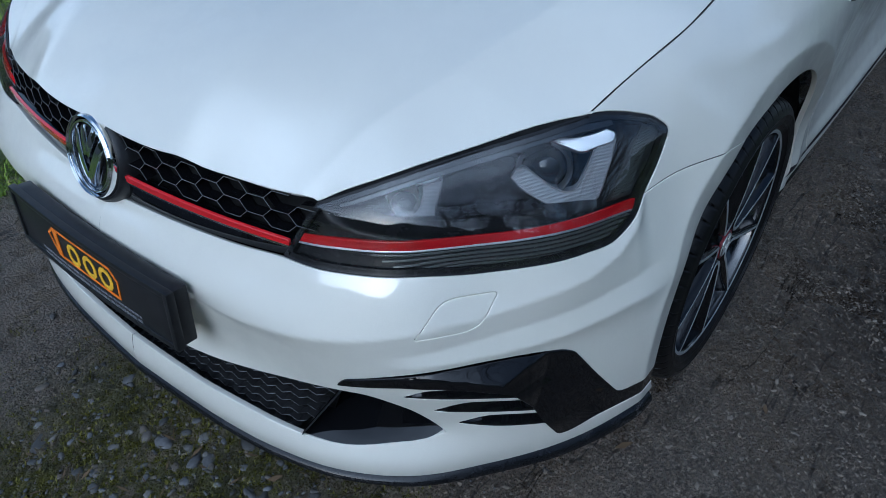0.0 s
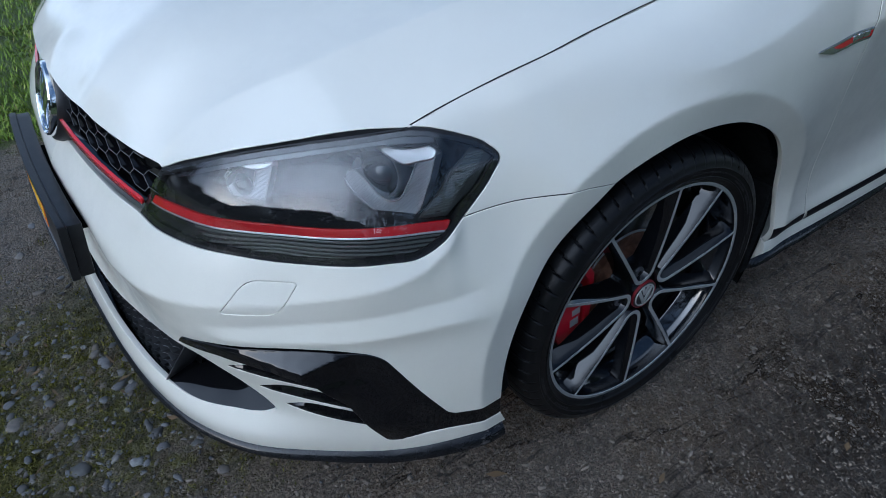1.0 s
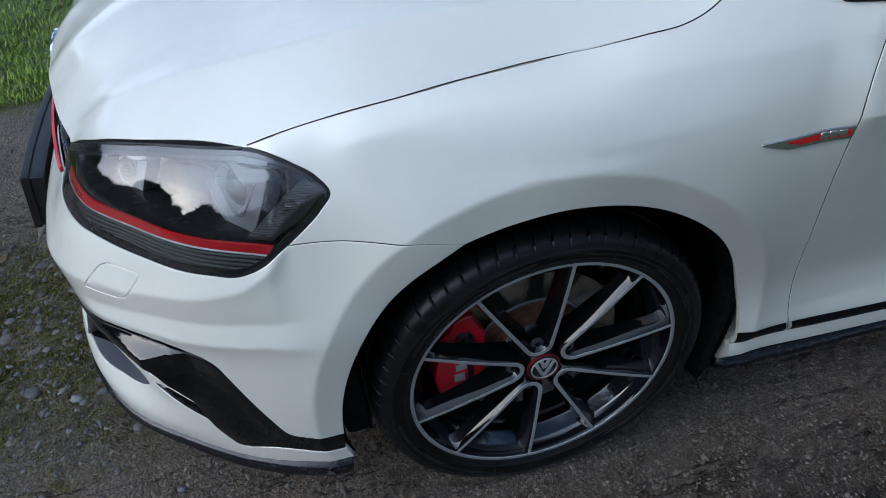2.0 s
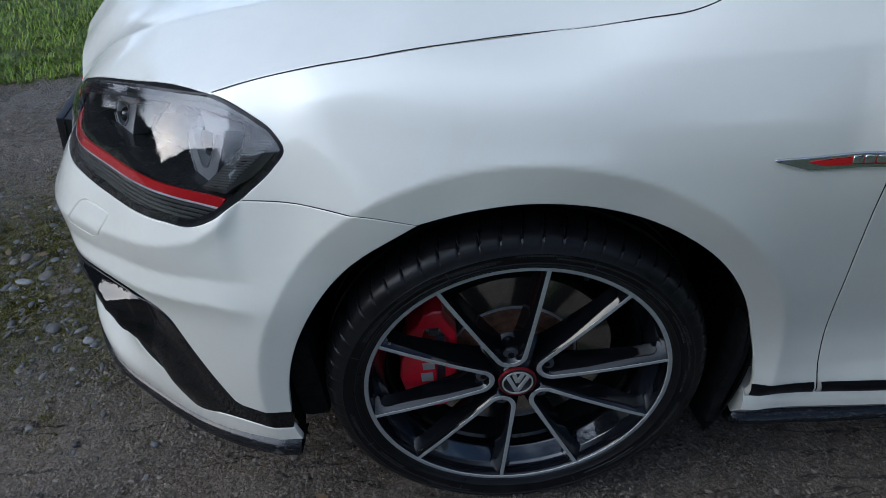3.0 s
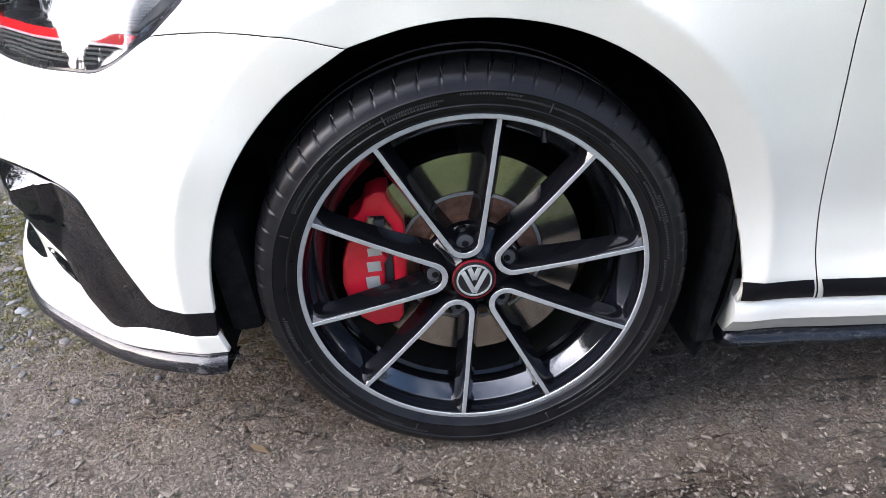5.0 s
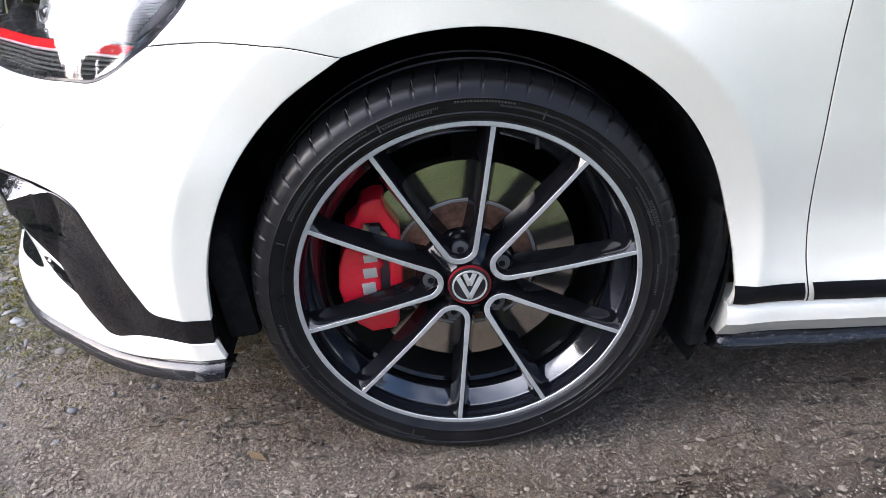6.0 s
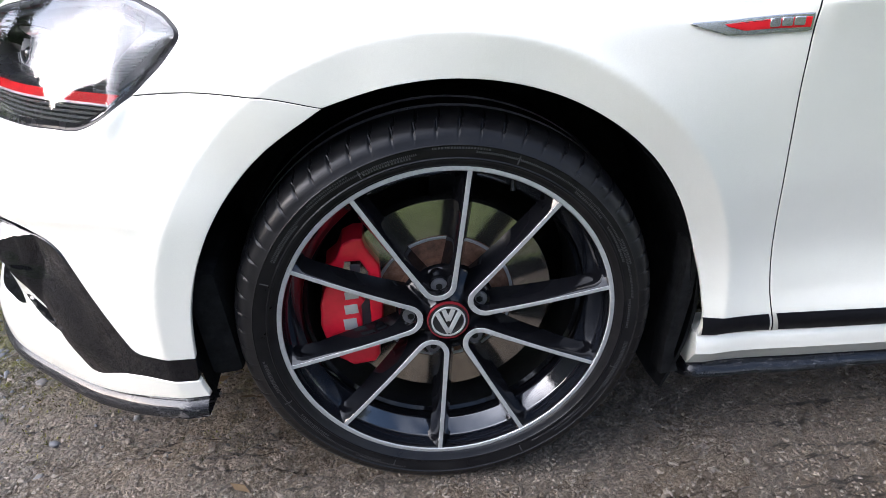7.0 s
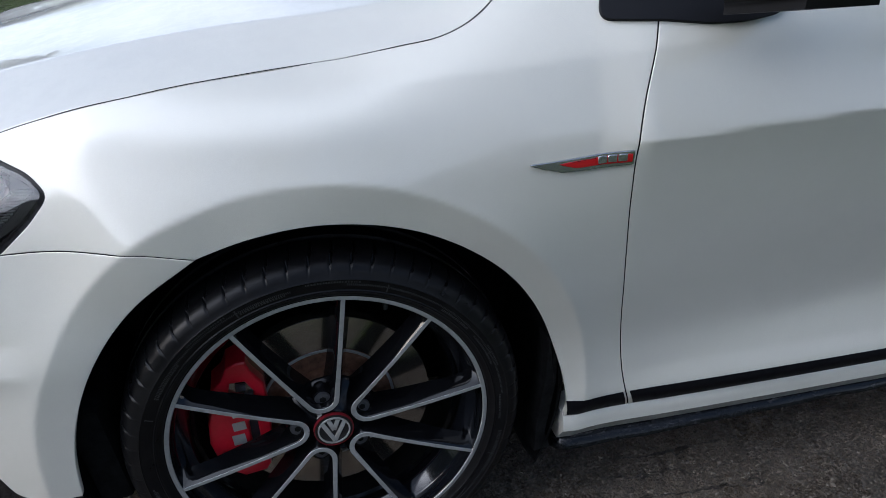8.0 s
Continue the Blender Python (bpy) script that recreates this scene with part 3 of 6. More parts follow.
def slat_form(corners):
    """A slot: deep at its top, level with the skin along its lower edge."""
    q = uz(*corners)
    low, high = q[[0, 6, 5, 4]], q[[0, 1, 2, 3]]

    def form(s, z):
        lo = np.interp(s, low[:, 0], low[:, 1])
        hi = np.maximum(np.interp(s, high[:, 0], high[:, 1]), lo + .012)
        return -.018 * np.clip((z - lo - .002) / (hi - lo), 0, 1) - .001
    return form


MIRROR = Matrix.Translation((0, 2 * CY, 0)) @ Matrix.Diagonal((1, -1, 1, 1))


def both(name, mesh, parent, label="", twin_parent=None):
    """A part and its mirror image on the far side of the car."""
    a = part(name, mesh, parent, label)
    b = part(name, mesh, twin_parent or parent, label)
    if twin_parent is None:
        b.matrix_basis = MIRROR
    return a, b


both("headlight_washer_cover", cut_panel("headlight_washer_cover", on_skin, washer_line, res=.010, gap=.0016, depth=.006), bumper)
both("bumper_trim_blade", cut_panel("bumper_trim_blade", on_skin, trim_line, res=.0036, gap=.0008, mats=GLOSS, offset=trim_form, depth=.02), bumper, "gloss black blade")
for l, corners in zip(slat_lines, SLATS):
    both("vent_slot", cut_panel("vent_slot", on_skin, l, res=.006, gap=-.001, mats=GLOSS, offset=slat_form(corners), lip=False), bumper, "black vent slot")

# fender, door, sill
arch_top = [arch_point(66)] + [arch_point(a, r) for a, r in ((78, .3735), (90, .374), (102, .375), (114, .377), (123, .378))]
rear_arch = [(13.94, .569), (14.31, .502), (14.62, .412), (14.78, .345), (14.85, .290), (14.87, .250)]
out_f = np.concatenate([
    smooth_line(uz(*HOOD_SEAM))[:-1],
    smooth_line(uz((14.0, .950), (14.3, .985), (15.72, .985)), sharp=(1,))[:-1],
    smooth_line(uz((15.72, .985), *DOOR_GAP))[:-1],
    smooth_line(uz(DOOR_GAP[-1], rear_arch[-1]))[:-1],
    smooth_line(uz(*rear_arch[::-1], *arch_top[:0:-1], FENDER_SEAM[-1]))[:-1],
    smooth_line(uz((10.53, .657), *FENDER_SEAM[-2::-1]))[:-1],
    smooth_line(uz((8.30, .668), (8.45, .683), (8.76, .716), (8.91, .742), (8.78, .757), (8.38, .776), (8.05, .785), (7.60, .789)))[:-1]])
fender = both("fender", cut_panel("fender", on_skin, out_f, res=.0062, gap=.0020), car)
out_d = np.concatenate([
    smooth_line(uz((15.72, .975), *DOOR_GAP))[:-1],
    uz((15.83, .250), (19.8, .250), (19.8, .6), (19.8, .975))])
out_d = smooth_line(out_d, .02, closed=True, sharp=tuple(range(len(out_d))))
door = both("door", cut_panel("door", on_skin, out_d, res=.0062, gap=.0026), car)

# black stripe, with a break at the door gap
for a0, a1, b0, b1, host in ((14.84, 15.66, 14.90, 15.77, fender), (15.75, 19.6, 15.88, 19.6, door)):
    l = smooth_line(uz((a0, .296), (a1, .296), (b1, .257), (b0, .257)), .01, closed=True, sharp=(0, 1, 2, 3))
    me = cut_panel("stripe", on_skin, l, res=.012, gap=0, mats=DECAL, offset=lambda s, z: np.full_like(s, .0008), lip=False)
    for ob in host:
        part("stripe", me, ob, "matt black foil stripe")


def sill_at(s, q):
    """Sill section: q runs from the door's lower edge over the step and down."""
    u = np.interp(s, ARC, STATION)
    c = skin(u, np.full_like(u, .25))
    prof_y = np.interp(q, [0, .25, .45, .55, 1.0], [.006, -.003, -.005, .000, .020])
    prof_z = np.interp(q, [0, .25, .45, .55, 1.0], [.2535, .240, .219, .213, .184])
    return np.stack([c[..., 0], c[..., 1] + prof_y, prof_z], -1)


def loft(name, fn, a, b, mats, smooth=True):
    A, B = np.meshgrid(a, b, indexing="ij")
    v = fn(A.ravel(), B.ravel())
    n = len(b)
    f = [(i * n + j, (i + 1) * n + j, (i + 1) * n + j + 1, i * n + j + 1) for i in range(len(a) - 1) for j in range(n - 1)]
    return mesh_from(name, v, f, mats, smooth=smooth)


bmx = bm_of(*(lambda m: ([tuple(v.co) for v in m.vertices], [tuple(p.vertices) for p in m.polygons]))(
    loft("sill", sill_at, np.linspace(s_of(14.87), s_of(19.9), 40), np.array([0, .12, .25, .35, .45, .5, .55, .7, .85, 1.0]), PAINT)))
g = bmesh.ops.extrude_face_region(bmx, geom=bmx.faces[:])
bmesh.ops.translate(bmx, vec=(0.0, .06, 0.0), verts=[v for v in g["geom"] if isinstance(v, bmesh.types.BMVert)])
bmesh.ops.recalc_face_normals(bmx, faces=bmx.faces)
me = bpy.data.meshes.new("sill")
shade(bmx, 35).to_mesh(me)
bmx.free()
me.materials.append(PAINT)
sills = both("sill", me, car)
side_lip = bmesh.new()
sect = [(.030, .186), (.012, .180), (.001, .171), (-.001, .163), (.004, .157), (.020, .152), (.100, .152), (.100, .186)]
rows = [[side_lip.verts.new((x, y + dy, z + dz)) for y, z in sect] for x, dy, dz in ((.396, .042, -.006), (.404, .024, -.002), (.418, .017, .0), *((.46 + .06 * k, .014 + .0015 * math.sin(k * 1.7), .0015 * math.sin(k * 2.3)) for k in range(35)))]
for r0, r1 in zip(rows[:-1], rows[1:]):
    for k in range(len(sect)):
        side_lip.faces.new((r0[k], r1[k], r1[(k + 1) % len(sect)], r0[(k + 1) % len(sect)]))
side_lip.faces.new(rows[0])
side_lip.faces.new(rows[-1][::-1])
bmesh.ops.recalc_face_normals(side_lip, faces=side_lip.faces)
shade(side_lip, 50)
me = bpy.data.meshes.new("side_lip")
side_lip.to_mesh(me)
side_lip.free()
me.materials.append(LIPM)
for ob in sills:
    part("side_lip", me, ob, "scuffed black plastic lip")

# splitter lip under the bumper
def lip_at(s, q):
    u = np.interp(s, ARC, STATION)
    low = np.interp(u, [0, 5, 7, 8.75], [.187, .187, .196, .225])
    c, o = skin(u, low), skin(u, low + .02)
    n = surface_normal(lambda a, b: on_skin(a, b), np.asarray(s), low)
    n[..., 2] = 0
    n /= np.linalg.norm(n, axis=-1, keepdims=True)
    reach = np.interp(q, [0, .2, .38, .5, .62, .75, .88, 1.0], [-.012, -.007, -.002, .002, .0050, .0072, .007, -.06])
    drop = np.interp(q, [0, .2, .38, .5, .62, .75, .88, 1.0], [.003, -.008, -.013, -.018, -.024, -.032, -.041, -.042])
    fade = np.interp(u, [0, 4.5, 6.8, 7.6, 8.75], [.46, .50, .75, .78, .78])
    p = c + n * reach[..., None]
    p[..., 2] = low + drop * fade
    return p


a_lip = np.linspace(0, s_of(8.74), 120)
b_lip = np.linspace(0, 1, 26)
half = loft("splitter", lip_at, a_lip, b_lip, LIPM)
v = np.array([tuple(q.co) for q in half.vertices])
f = [tuple(p.vertices) for p in half.polygons]
k = len(v)
me = bpy.data.meshes.new("front_splitter")
bmx = bm_of(np.concatenate([v, v * (1, -1, 1) + (0, 2 * CY, 0)]), f + [tuple(i + k for i in reversed(q)) for q in f])
shade(bmx, 35).to_mesh(me)
bmx.free()
me.materials.append(LIPM)
part("front_splitter", me, car, "scuffed black splitter lip under the bumper")

# ---- bonnet ----
SHAPE = [(-.805, .87, .716), (-.796, .70, .713), (-.780, .60, .709), (-.757, .50, .704),
         (-.60, .365, .790), (-.50, .322, .826), (-.35, .280, .864), (-.20, .250, .893), (.10, .200, .928), (-.765, .87, .756), (-.70, .87, .790),
         (-.50, .87, .853), (-.20, .87, .922), (.20, .87, .985), (.42, .87, 1.010), (-.755, .65, .752), (-.70, .55, .770), (-.45, .58, .857), (.0, .55, .952), (.40, .45, .995)]


def crease(x, y):
    y = CY - np.abs(y - CY)
    yc = np.interp(x, [-.75, -.60, -.50, -.35, -.20, .10, .40], [.44, .372, .328, .286, .256, .206, .16])
    return -.30 * soft(yc - y, .004)


def plate_spline(points):
    p = np.array([q for x, y, z in points for q in ([(x, y, z)] if y == CY else [(x, y, z), (x, 2 * CY - y, z)])])
    k = lambda d: np.where(d > 1e-9, d * d * np.log(np.maximum(d, 1e-9)), 0)
    d = np.hypot(p[:, None, 0] - p[None, :, 0], p[:, None, 1] - p[None, :, 1])
    n = len(p)
    A = np.zeros((n + 3, n + 3))
    A[:n, :n] = k(d) + np.eye(n) * 1e-6
    A[:n, n:] = np.stack([np.ones(n), p[:, 0], p[:, 1]], 1)
    A[n:, :n] = A[:n, n:].T
    w = np.linalg.solve(A, np.concatenate([p[:, 2] - crease(p[:, 0], p[:, 1]), np.zeros(3)]))
    return lambda x, y: k(np.hypot(x[..., None] - p[:, 0], y[..., None] - p[:, 1])) @ w[:n] + w[n] + w[n + 1] * x + w[n + 2] * y + crease(x, y)


edge_line = np.concatenate([smooth_line(uz(*LAMP[:5]), .05)[:-1], smooth_line(uz(*HOOD_SEAM), .05)])
bonnet_height = plate_spline(SHAPE + [tuple(p) for p in on_skin(edge_line[:, 0], edge_line[:, 1])])


def on_bonnet(a, b):
    a, b = np.asarray(a, float), np.asarray(b, float)
    return np.stack([b, CY - a, bonnet_height(b, CY - a)], -1)


def plan(pts):
    q = skin(np.array([p[0] for p in pts]), np.array([p[1] for p in pts]))
    return np.stack([CY - q[:, 1], q[:, 0]], 1)


lamp_top = [(u, z + d) for (u, z), d in zip(LAMP[:5], (.0, .0045, .005, .0045, .0))]
rear_edge = np.array([(CY - .099, .281), (CY - .16, .330), (CY - .30, .360), (CY - .60, .382), (0, .388)])
front_edge = np.array([(0, -.805), (.09, -.803), (.17, -.796), (.27, -.780), (.37, -.757), (.463, -.726)])
out_h = np.concatenate([
    smooth_line(front_edge)[:-1],
    smooth_line(plan(lamp_top))[:-1],
    smooth_line(plan(HOOD_SEAM))[:-1],
    smooth_line(np.concatenate([plan(HOOD_SEAM[-1:]), rear_edge[1:]]))])
bonnet = part("bonnet", cut_panel("bonnet", on_bonnet, out_h, res=.009, mirror=True, gap=.0015), car)

# black strips stand in for panel-gap shade; above the lamp, a rubber seal
for l, dp, w in ((FENDER_SEAM, .0016, .0028), ([(15.72, .985)] + DOOR_GAP, .0014, .0042), (WASHER + WASHER[:1], .0024, .004)):
    both("gap_shade_seal", ribbon("gap_shade_seal", smooth_line(uz(*l)), on_skin, dp, w, DEEP), car)
for l, dp, w in ((plan(HOOD_SEAM), .0011, .0032), ((plan(LAMP[:5]) + plan(lamp_top)) / 2, .0024, .0105)):
    both("gap_shade_seal", ribbon("gap_shade_seal", smooth_line(l), on_bonnet, dp, w, DEEP), car)


# ---- wheel ----
def mesh_of(name, bm, *mats):
    me = bpy.data.meshes.new(name)
    bm.to_mesh(me)
    bm.free()
    for m in mats:
        me.materials.append(m)
    return me


def prism(outline, y0, y1, bevel=.002, seg=2):
    """A slab with the outline (x, z), from y0 (outer face) to y1, edges rounded."""
    bm = bmesh.new()
    vs = [bm.verts.new((x, y0, z)) for x, z in outline]
    bm.faces.new(vs)
    r = bmesh.ops.extrude_face_region(bm, geom=bm.faces[:])
    bmesh.ops.translate(bm, vec=(0, y1 - y0, 0), verts=[v for v in r["geom"] if isinstance(v, bmesh.types.BMVert)])
    bmesh.ops.recalc_face_normals(bm, faces=bm.faces)
    if bevel:
        front = [e for e in bm.edges if all(abs(v.co.y - y0) < 1e-6 for v in e.verts)]
        bmesh.ops.bevel(bm, geom=front, offset=bevel, segments=seg, affect="EDGES", profile=.6)
    return shade(bm, 30)


def disc_bm(r, y0, y1, n=48, bevel=.0015):
    return prism([(r * math.sin(2 * math.pi * i / n), r * math.cos(2 * math.pi * i / n)) for i in range(n)], y0, y1, bevel)


def ring_mesh(name, profile, mat, n=128, angle=35):
    v, f = lathe(profile, n)
    return mesh_of(name, shade(bm_of(v, f), angle), mat)


def polar(a, r):
    return (r * math.sin(radians(a)), r * math.cos(radians(a)))


def spoke():
    """Half a V: a thin spoke down to the middle of the round inner end, bright machined edge in front, deep black flanks behind."""
    t0 = np.array(polar(-19.6, .249))
    c, rad = np.array((0, .0660)), .0232
    v = t0 - c
    a0 = math.atan2(v[0], v[1]) - math.acos(rad / np.linalg.norm(v))           # where the leg meets the round end
    touch = c + rad * np.array((math.sin(a0), math.cos(a0)))
    pts = [t0 + (touch - t0) * k for k in np.linspace(0, 1, 26)]
    pts += [c + rad * np.array((math.sin(a), math.cos(a))) for a in np.linspace(a0, -math.pi, 9)[1:]]
    P = np.array(pts)
    d = np.gradient(P, axis=0)
    d /= np.linalg.norm(d, axis=1)[:, None]
    n = np.stack([-d[:, 1], d[:, 0]], 1)
    r = np.hypot(P[:, 0], P[:, 1])
    dish = .010 * (1 - np.clip((r - .03) / .2, 0, 1)) ** 2
    back = .030 + .016 * np.clip((.20 - r) / .15, 0, 1)
    wf = .0034 + .0010 * np.clip((.12 - r) / .08, 0, 1)
    wb = .0150 + .004 * np.clip((.12 - r) / .08, 0, 1)
    wb = wb + .011 * np.clip((r - .229) / .018, 0, 1) ** 1.5      # fillet where it meets the rim
    prof = [(-1, 1.0, "b"), (-1, .5, "m"), (-1, .02, "f2"), (-.82, 0, "f"), (.82, 0, "f"), (1, .02, "f2"), (1, .5, "m"), (1, 1.0, "b")]
    V = []
    for side, depth, kind in prof:
        w = {"b": wb, "m": (wf + wb) / 2, "f2": wf, "f": wf}[kind]
        q = P + n * (side * w)[:, None]
        V.append(np.stack([q[:, 0], dish + depth * back, q[:, 1]], 1))
    k, m = len(P), len(prof)
    V = np.concatenate(V)
    F, I = [], []
    for j in range(m):
        j2 = (j + 1) % m
        for i in range(k - 1):
            F.append((j * k + i, j * k + i + 1, j2 * k + i + 1, j2 * k + i))
            I.append(0 if j in (2, 3, 4) else 1)
    bm = bm_of(V, F)
    shade(bm, 30)
    me = mesh_of("spoke", bm, MACHINED, GLOSS)
    for p in me.polygons:
        cy = p.center.y
        rr = math.hypot(p.center.x, p.center.z)
        dd = .010 * (1 - min(max((rr - .03) / .2, 0), 1)) ** 2
        p.material_index = 0 if cy < dd + .0012 else 1
    return me


def tyre_mesh():
    """Tyre with wide sipes over the shoulder, three round grooves and raised rings on the wall."""
    wall = [(.2525, .006), (.2555, -.001), (.2590, -.0035), (.2640, -.0065), (.2655, -.0085), (.2675, -.0088), (.2690, -.0076), (.2780, -.0100), (.2860, -.0108), (.2875, -.0122), (.2890, -.0108),
            (.2960, -.0090), (.3030, -.0050), (.3080, .0000), (.3120, .0070), (.3150, .0150), (.3172, .0240), (.3185, .0340)]
    crown = [(.3190, .050), (.3190, .058), (.3110, .060), (.3110, .068), (.3192, .070), (.3195, .100), (.3115, .102), (.3115, .110), (.3195, .112), (.3190, .150),
             (.3185, .178), (.3150, .197), (.3080, .212), (.2960, .221), (.2780, .222), (.2640, .215), (.2525, .205)]
    prof = wall + crown
    blocks, per = 64, 20
    n = blocks * per
    k = len(prof)
    R, Y = np.array([p[0] for p in prof]), np.array([p[1] for p in prof])
    V = []
    for i in range(n):
        cut = np.zeros(k)
        for q in range(k):
            if .300 < R[q] and Y[q] < .049:
                lean = (Y[q] + .01) * 22                      # sipes sweep with the shoulder
                ph = ((i - lean * per * .35) % per) / per
                depth = .0075 if Y[q] > .006 else .0025
                cut[q] = depth if abs(ph - .5) < .04 else 0
        a = 2 * math.pi * i / n
        r = R - cut
        for rr, y in zip(r, Y):
            z = rr * math.cos(a)
            x = rr * math.sin(a)
            if z < -.314:
                x *= 1.004
                z = -.314
            V.append((x, y, z))
    F = [(i * k + q, i * k + q + 1, ((i + 1) % n) * k + q + 1, ((i + 1) % n) * k + q) for i in range(n) for q in range(k - 1)]
    return mesh_of("tyre", shade(bm_of(V, F), 32), RUBBER)


def arc_mark(name, r0, r1, a0, a1, y, mat, n=10):
    v, f = [], []
    for i in range(n + 1):
        a = a0 + (a1 - a0) * i / n
        for r in (r0, r1):
            x, z = polar(a, r)
            v.append((x, y, z))
            v.append((x, y + .002, z))
    for i in range(n):
        b = 4 * i
        f += [(b, b + 4, b + 6, b + 2), (b, b + 1, b + 5, b + 4), (b + 2, b + 6, b + 7, b + 3)]
    return v, f


def wheel_meshes():
    w = {}
    w["wheel"] = ring_mesh("wheel", [(.2570, .0075), (.2574, .0030), (.2560, .0000), (.2540, -.0008), (.2480, -.0008), (.2468, .0006), (.2455, .0060), (.2445, .0120), (.2425, .0250),
                                     (.2405, .0275), (.2235, .0445), (.2215, .0480), (.2205, .0640), (.2150, .0680), (.2120, .1500), (.2330, .1900), (.2540, .2060)], RIMBLACK, 160)
    me = w["wheel"]
    for m in (MACHINED, RIMLIP, BARREL):
        me.materials.append(m)
    for p in me.polygons:
        if p.center.y < .0008 and .2465 < math.hypot(p.center.x, p.center.z) < .2545:
            p.material_index = 1
        elif .005 < p.center.y < .047:
            p.material_index = 2
        elif p.center.y > .066:
            p.material_index = 3
    w["tyre"] = tyre_mesh()
    w["spoke"] = spoke()
    w["hub"] = ring_mesh("hub", [(.0, .014), (.0335, .014), (.036, .018), (.046, .024), (.072, .040), (.078, .050)], RIMBLACK, 64)
    w["cap_ring"] = ring_mesh("cap_ring", [(.0302, .0110), (.0305, .0085), (.0317, .0085), (.0321, .0110), (.0321, .016)], RED_RING, 64)
    w["cap"] = mesh_of("centre_cap", disc_bm(.0302, .0090, .016), SATIN)
    w["cap_badge"], w["cap_bar"] = badge_meshes(.0262, .0066, SILVER)
    b = disc_bm(.0125, .020, .04, 24, .002)
    w["bolt"] = mesh_of("wheel_bolt", b, IRON)
    h = bm_of(*lathe([(.0042, .0197), (.0078, .0193), (.0086, .0199)], 6))
    w["bolt_hole"] = mesh_of("bolt_socket", disc_bm(.0055, .0190, .021, 6, .0004), DEEP)
    w["washer"] = ring_mesh("bolt_seat", [(.0126, .024), (.0165, .022), (.0180, .026), (.0185, .045)], RIMBLACK, 32)
    return w


def badge_meshes(r, y, mat, depth=.002):
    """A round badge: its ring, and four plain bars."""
    ring = mesh_of("badge", shade(bm_of(*lathe([(r * .90, y + depth), (r * .905, y), (r * .99, y), (r, y + depth)], 64)), 30), mat)
    bars = []
    for (x0, z0), (x1, z1) in (((-.66, .60), (0, -.78)), ((.66, .60), (0, -.78)), ((-.28, .80), (.0, .06)), ((.28, .80), (.0, .06))):
        d = Vector((x1 - x0, 0, z1 - z0)) * r
        m = Matrix.Rotation(math.atan2(d.x, d.z), 4, "Y")
        bars.append(mesh_of("badge_bar", box_bm((r * .26, depth, d.length), ((x0 + x1) / 2 * r, y + depth / 2, (z0 + z1) / 2 * r), depth * .15, m), mat))
    return ring, bars


W = wheel_meshes()


def add_wheel(at, mirrored, turn=-12.2):
    base = Matrix.Translation(at) @ (Matrix.Diagonal((1, -1, 1, 1)) if mirrored else Matrix())
    w = part("wheel", W["wheel"], car, "black multi-spoke alloy wheel with machined edges")
    w.matrix_basis = base
    part("tyre", W["tyre"], w, "black low-profile rubber tyre")
    for k in range(5):
        r = Matrix.Rotation(radians(turn + 72 * k), 4, "Y")
        part("spoke", W["spoke"], w).matrix_basis = r
        part("spoke", W["spoke"], w).matrix_basis = r @ Matrix.Diagonal((-1, 1, 1, 1))
        x, z = polar(turn + 72 * k, .0565)
        for nm, key in (("bolt_seat", "washer"), ("wheel_bolt", "bolt"), ("bolt_socket", "bolt_hole")):
            part(nm, W[key], w).matrix_basis = Matrix.Translation((x, 0, z))
    part("hub", W["hub"], w)
    part("cap_ring", W["cap_ring"], w, "thin red ring")
    part("centre_cap", W["cap"], w)
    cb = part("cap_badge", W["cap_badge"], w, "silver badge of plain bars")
    for me in W["cap_bar"]:
        part("badge_bar", me, cb)
    v, f = [], []
    rnd = random.Random(4)
    marks = [(.2715, .2755, 40, 52), (.2715, .2755, 56, 70), (.280, .284, 62, 71), (.2725, .2765, 84, 95), (.279, .283, 100, 118), (.272, .275, 128, 150), (.280, .2835, 196, 214),
             (.2725, .2765, 226, 239), (.279, .283, 250, 262), (.2725, .2765, 298, 312), (.281, .2845, 318, 332), (.2725, .2765, 336, 350), (.281, .285, -4, 12)]
    for r0, r1, a0, a1 in marks:
        a = a0
        while a < a1:
            wd = rnd.uniform(.3, .62)
            vv, ff = arc_mark("m", r0 + .0008, r1 - .0004, a, a + wd, -.0100 - (.0008 if r0 > .278 else 0), None, 1)
            f += [tuple(i + len(v) for i in q) for q in ff]
            v += vv
            a += wd + rnd.uniform(.25, .4)
    for a0, a1 in ((-62, -8), (8, 84), (100, 142), (205, 262)):         # finely ribbed rings
        for i in range(int((a1 - a0) / .55)):
            a = a0 + i * .55
            vv, ff = arc_mark("m", .2772, .2798, a, a + .28, -.0108, None, 1)
            f += [tuple(j + len(v) for j in q) for q in ff]
            v += vv
    for a in range(0, 360, 45):
        vv, ff = arc_mark("m", .2715, .2835, a + 20, a + 20.4, -.0112, None, 1)
        f += [tuple(i + len(v) for i in q) for q in ff]
        v += vv
    tagged(part("sidewall_relief", mesh_from("sidewall_relief", v, f, LIT_WALLMARK, smooth=False), w, "small raised marks moulded in the rubber"), kind="stuff")
    valve = bm_of(*lathe([(.0, 0), (.004, 0), (.0042, .02), (.006, .022), (.006, .035)], 12))
    bmesh.ops.transform(valve, matrix=Matrix.Translation((*polar(26, .222)[:1], .03, polar(26, .222)[1])) @ Matrix.Rotation(radians(70), 4, "X"), verts=valve.verts)
    part("valve", mesh_of("valve", shade(valve), SATIN), w)
    return w


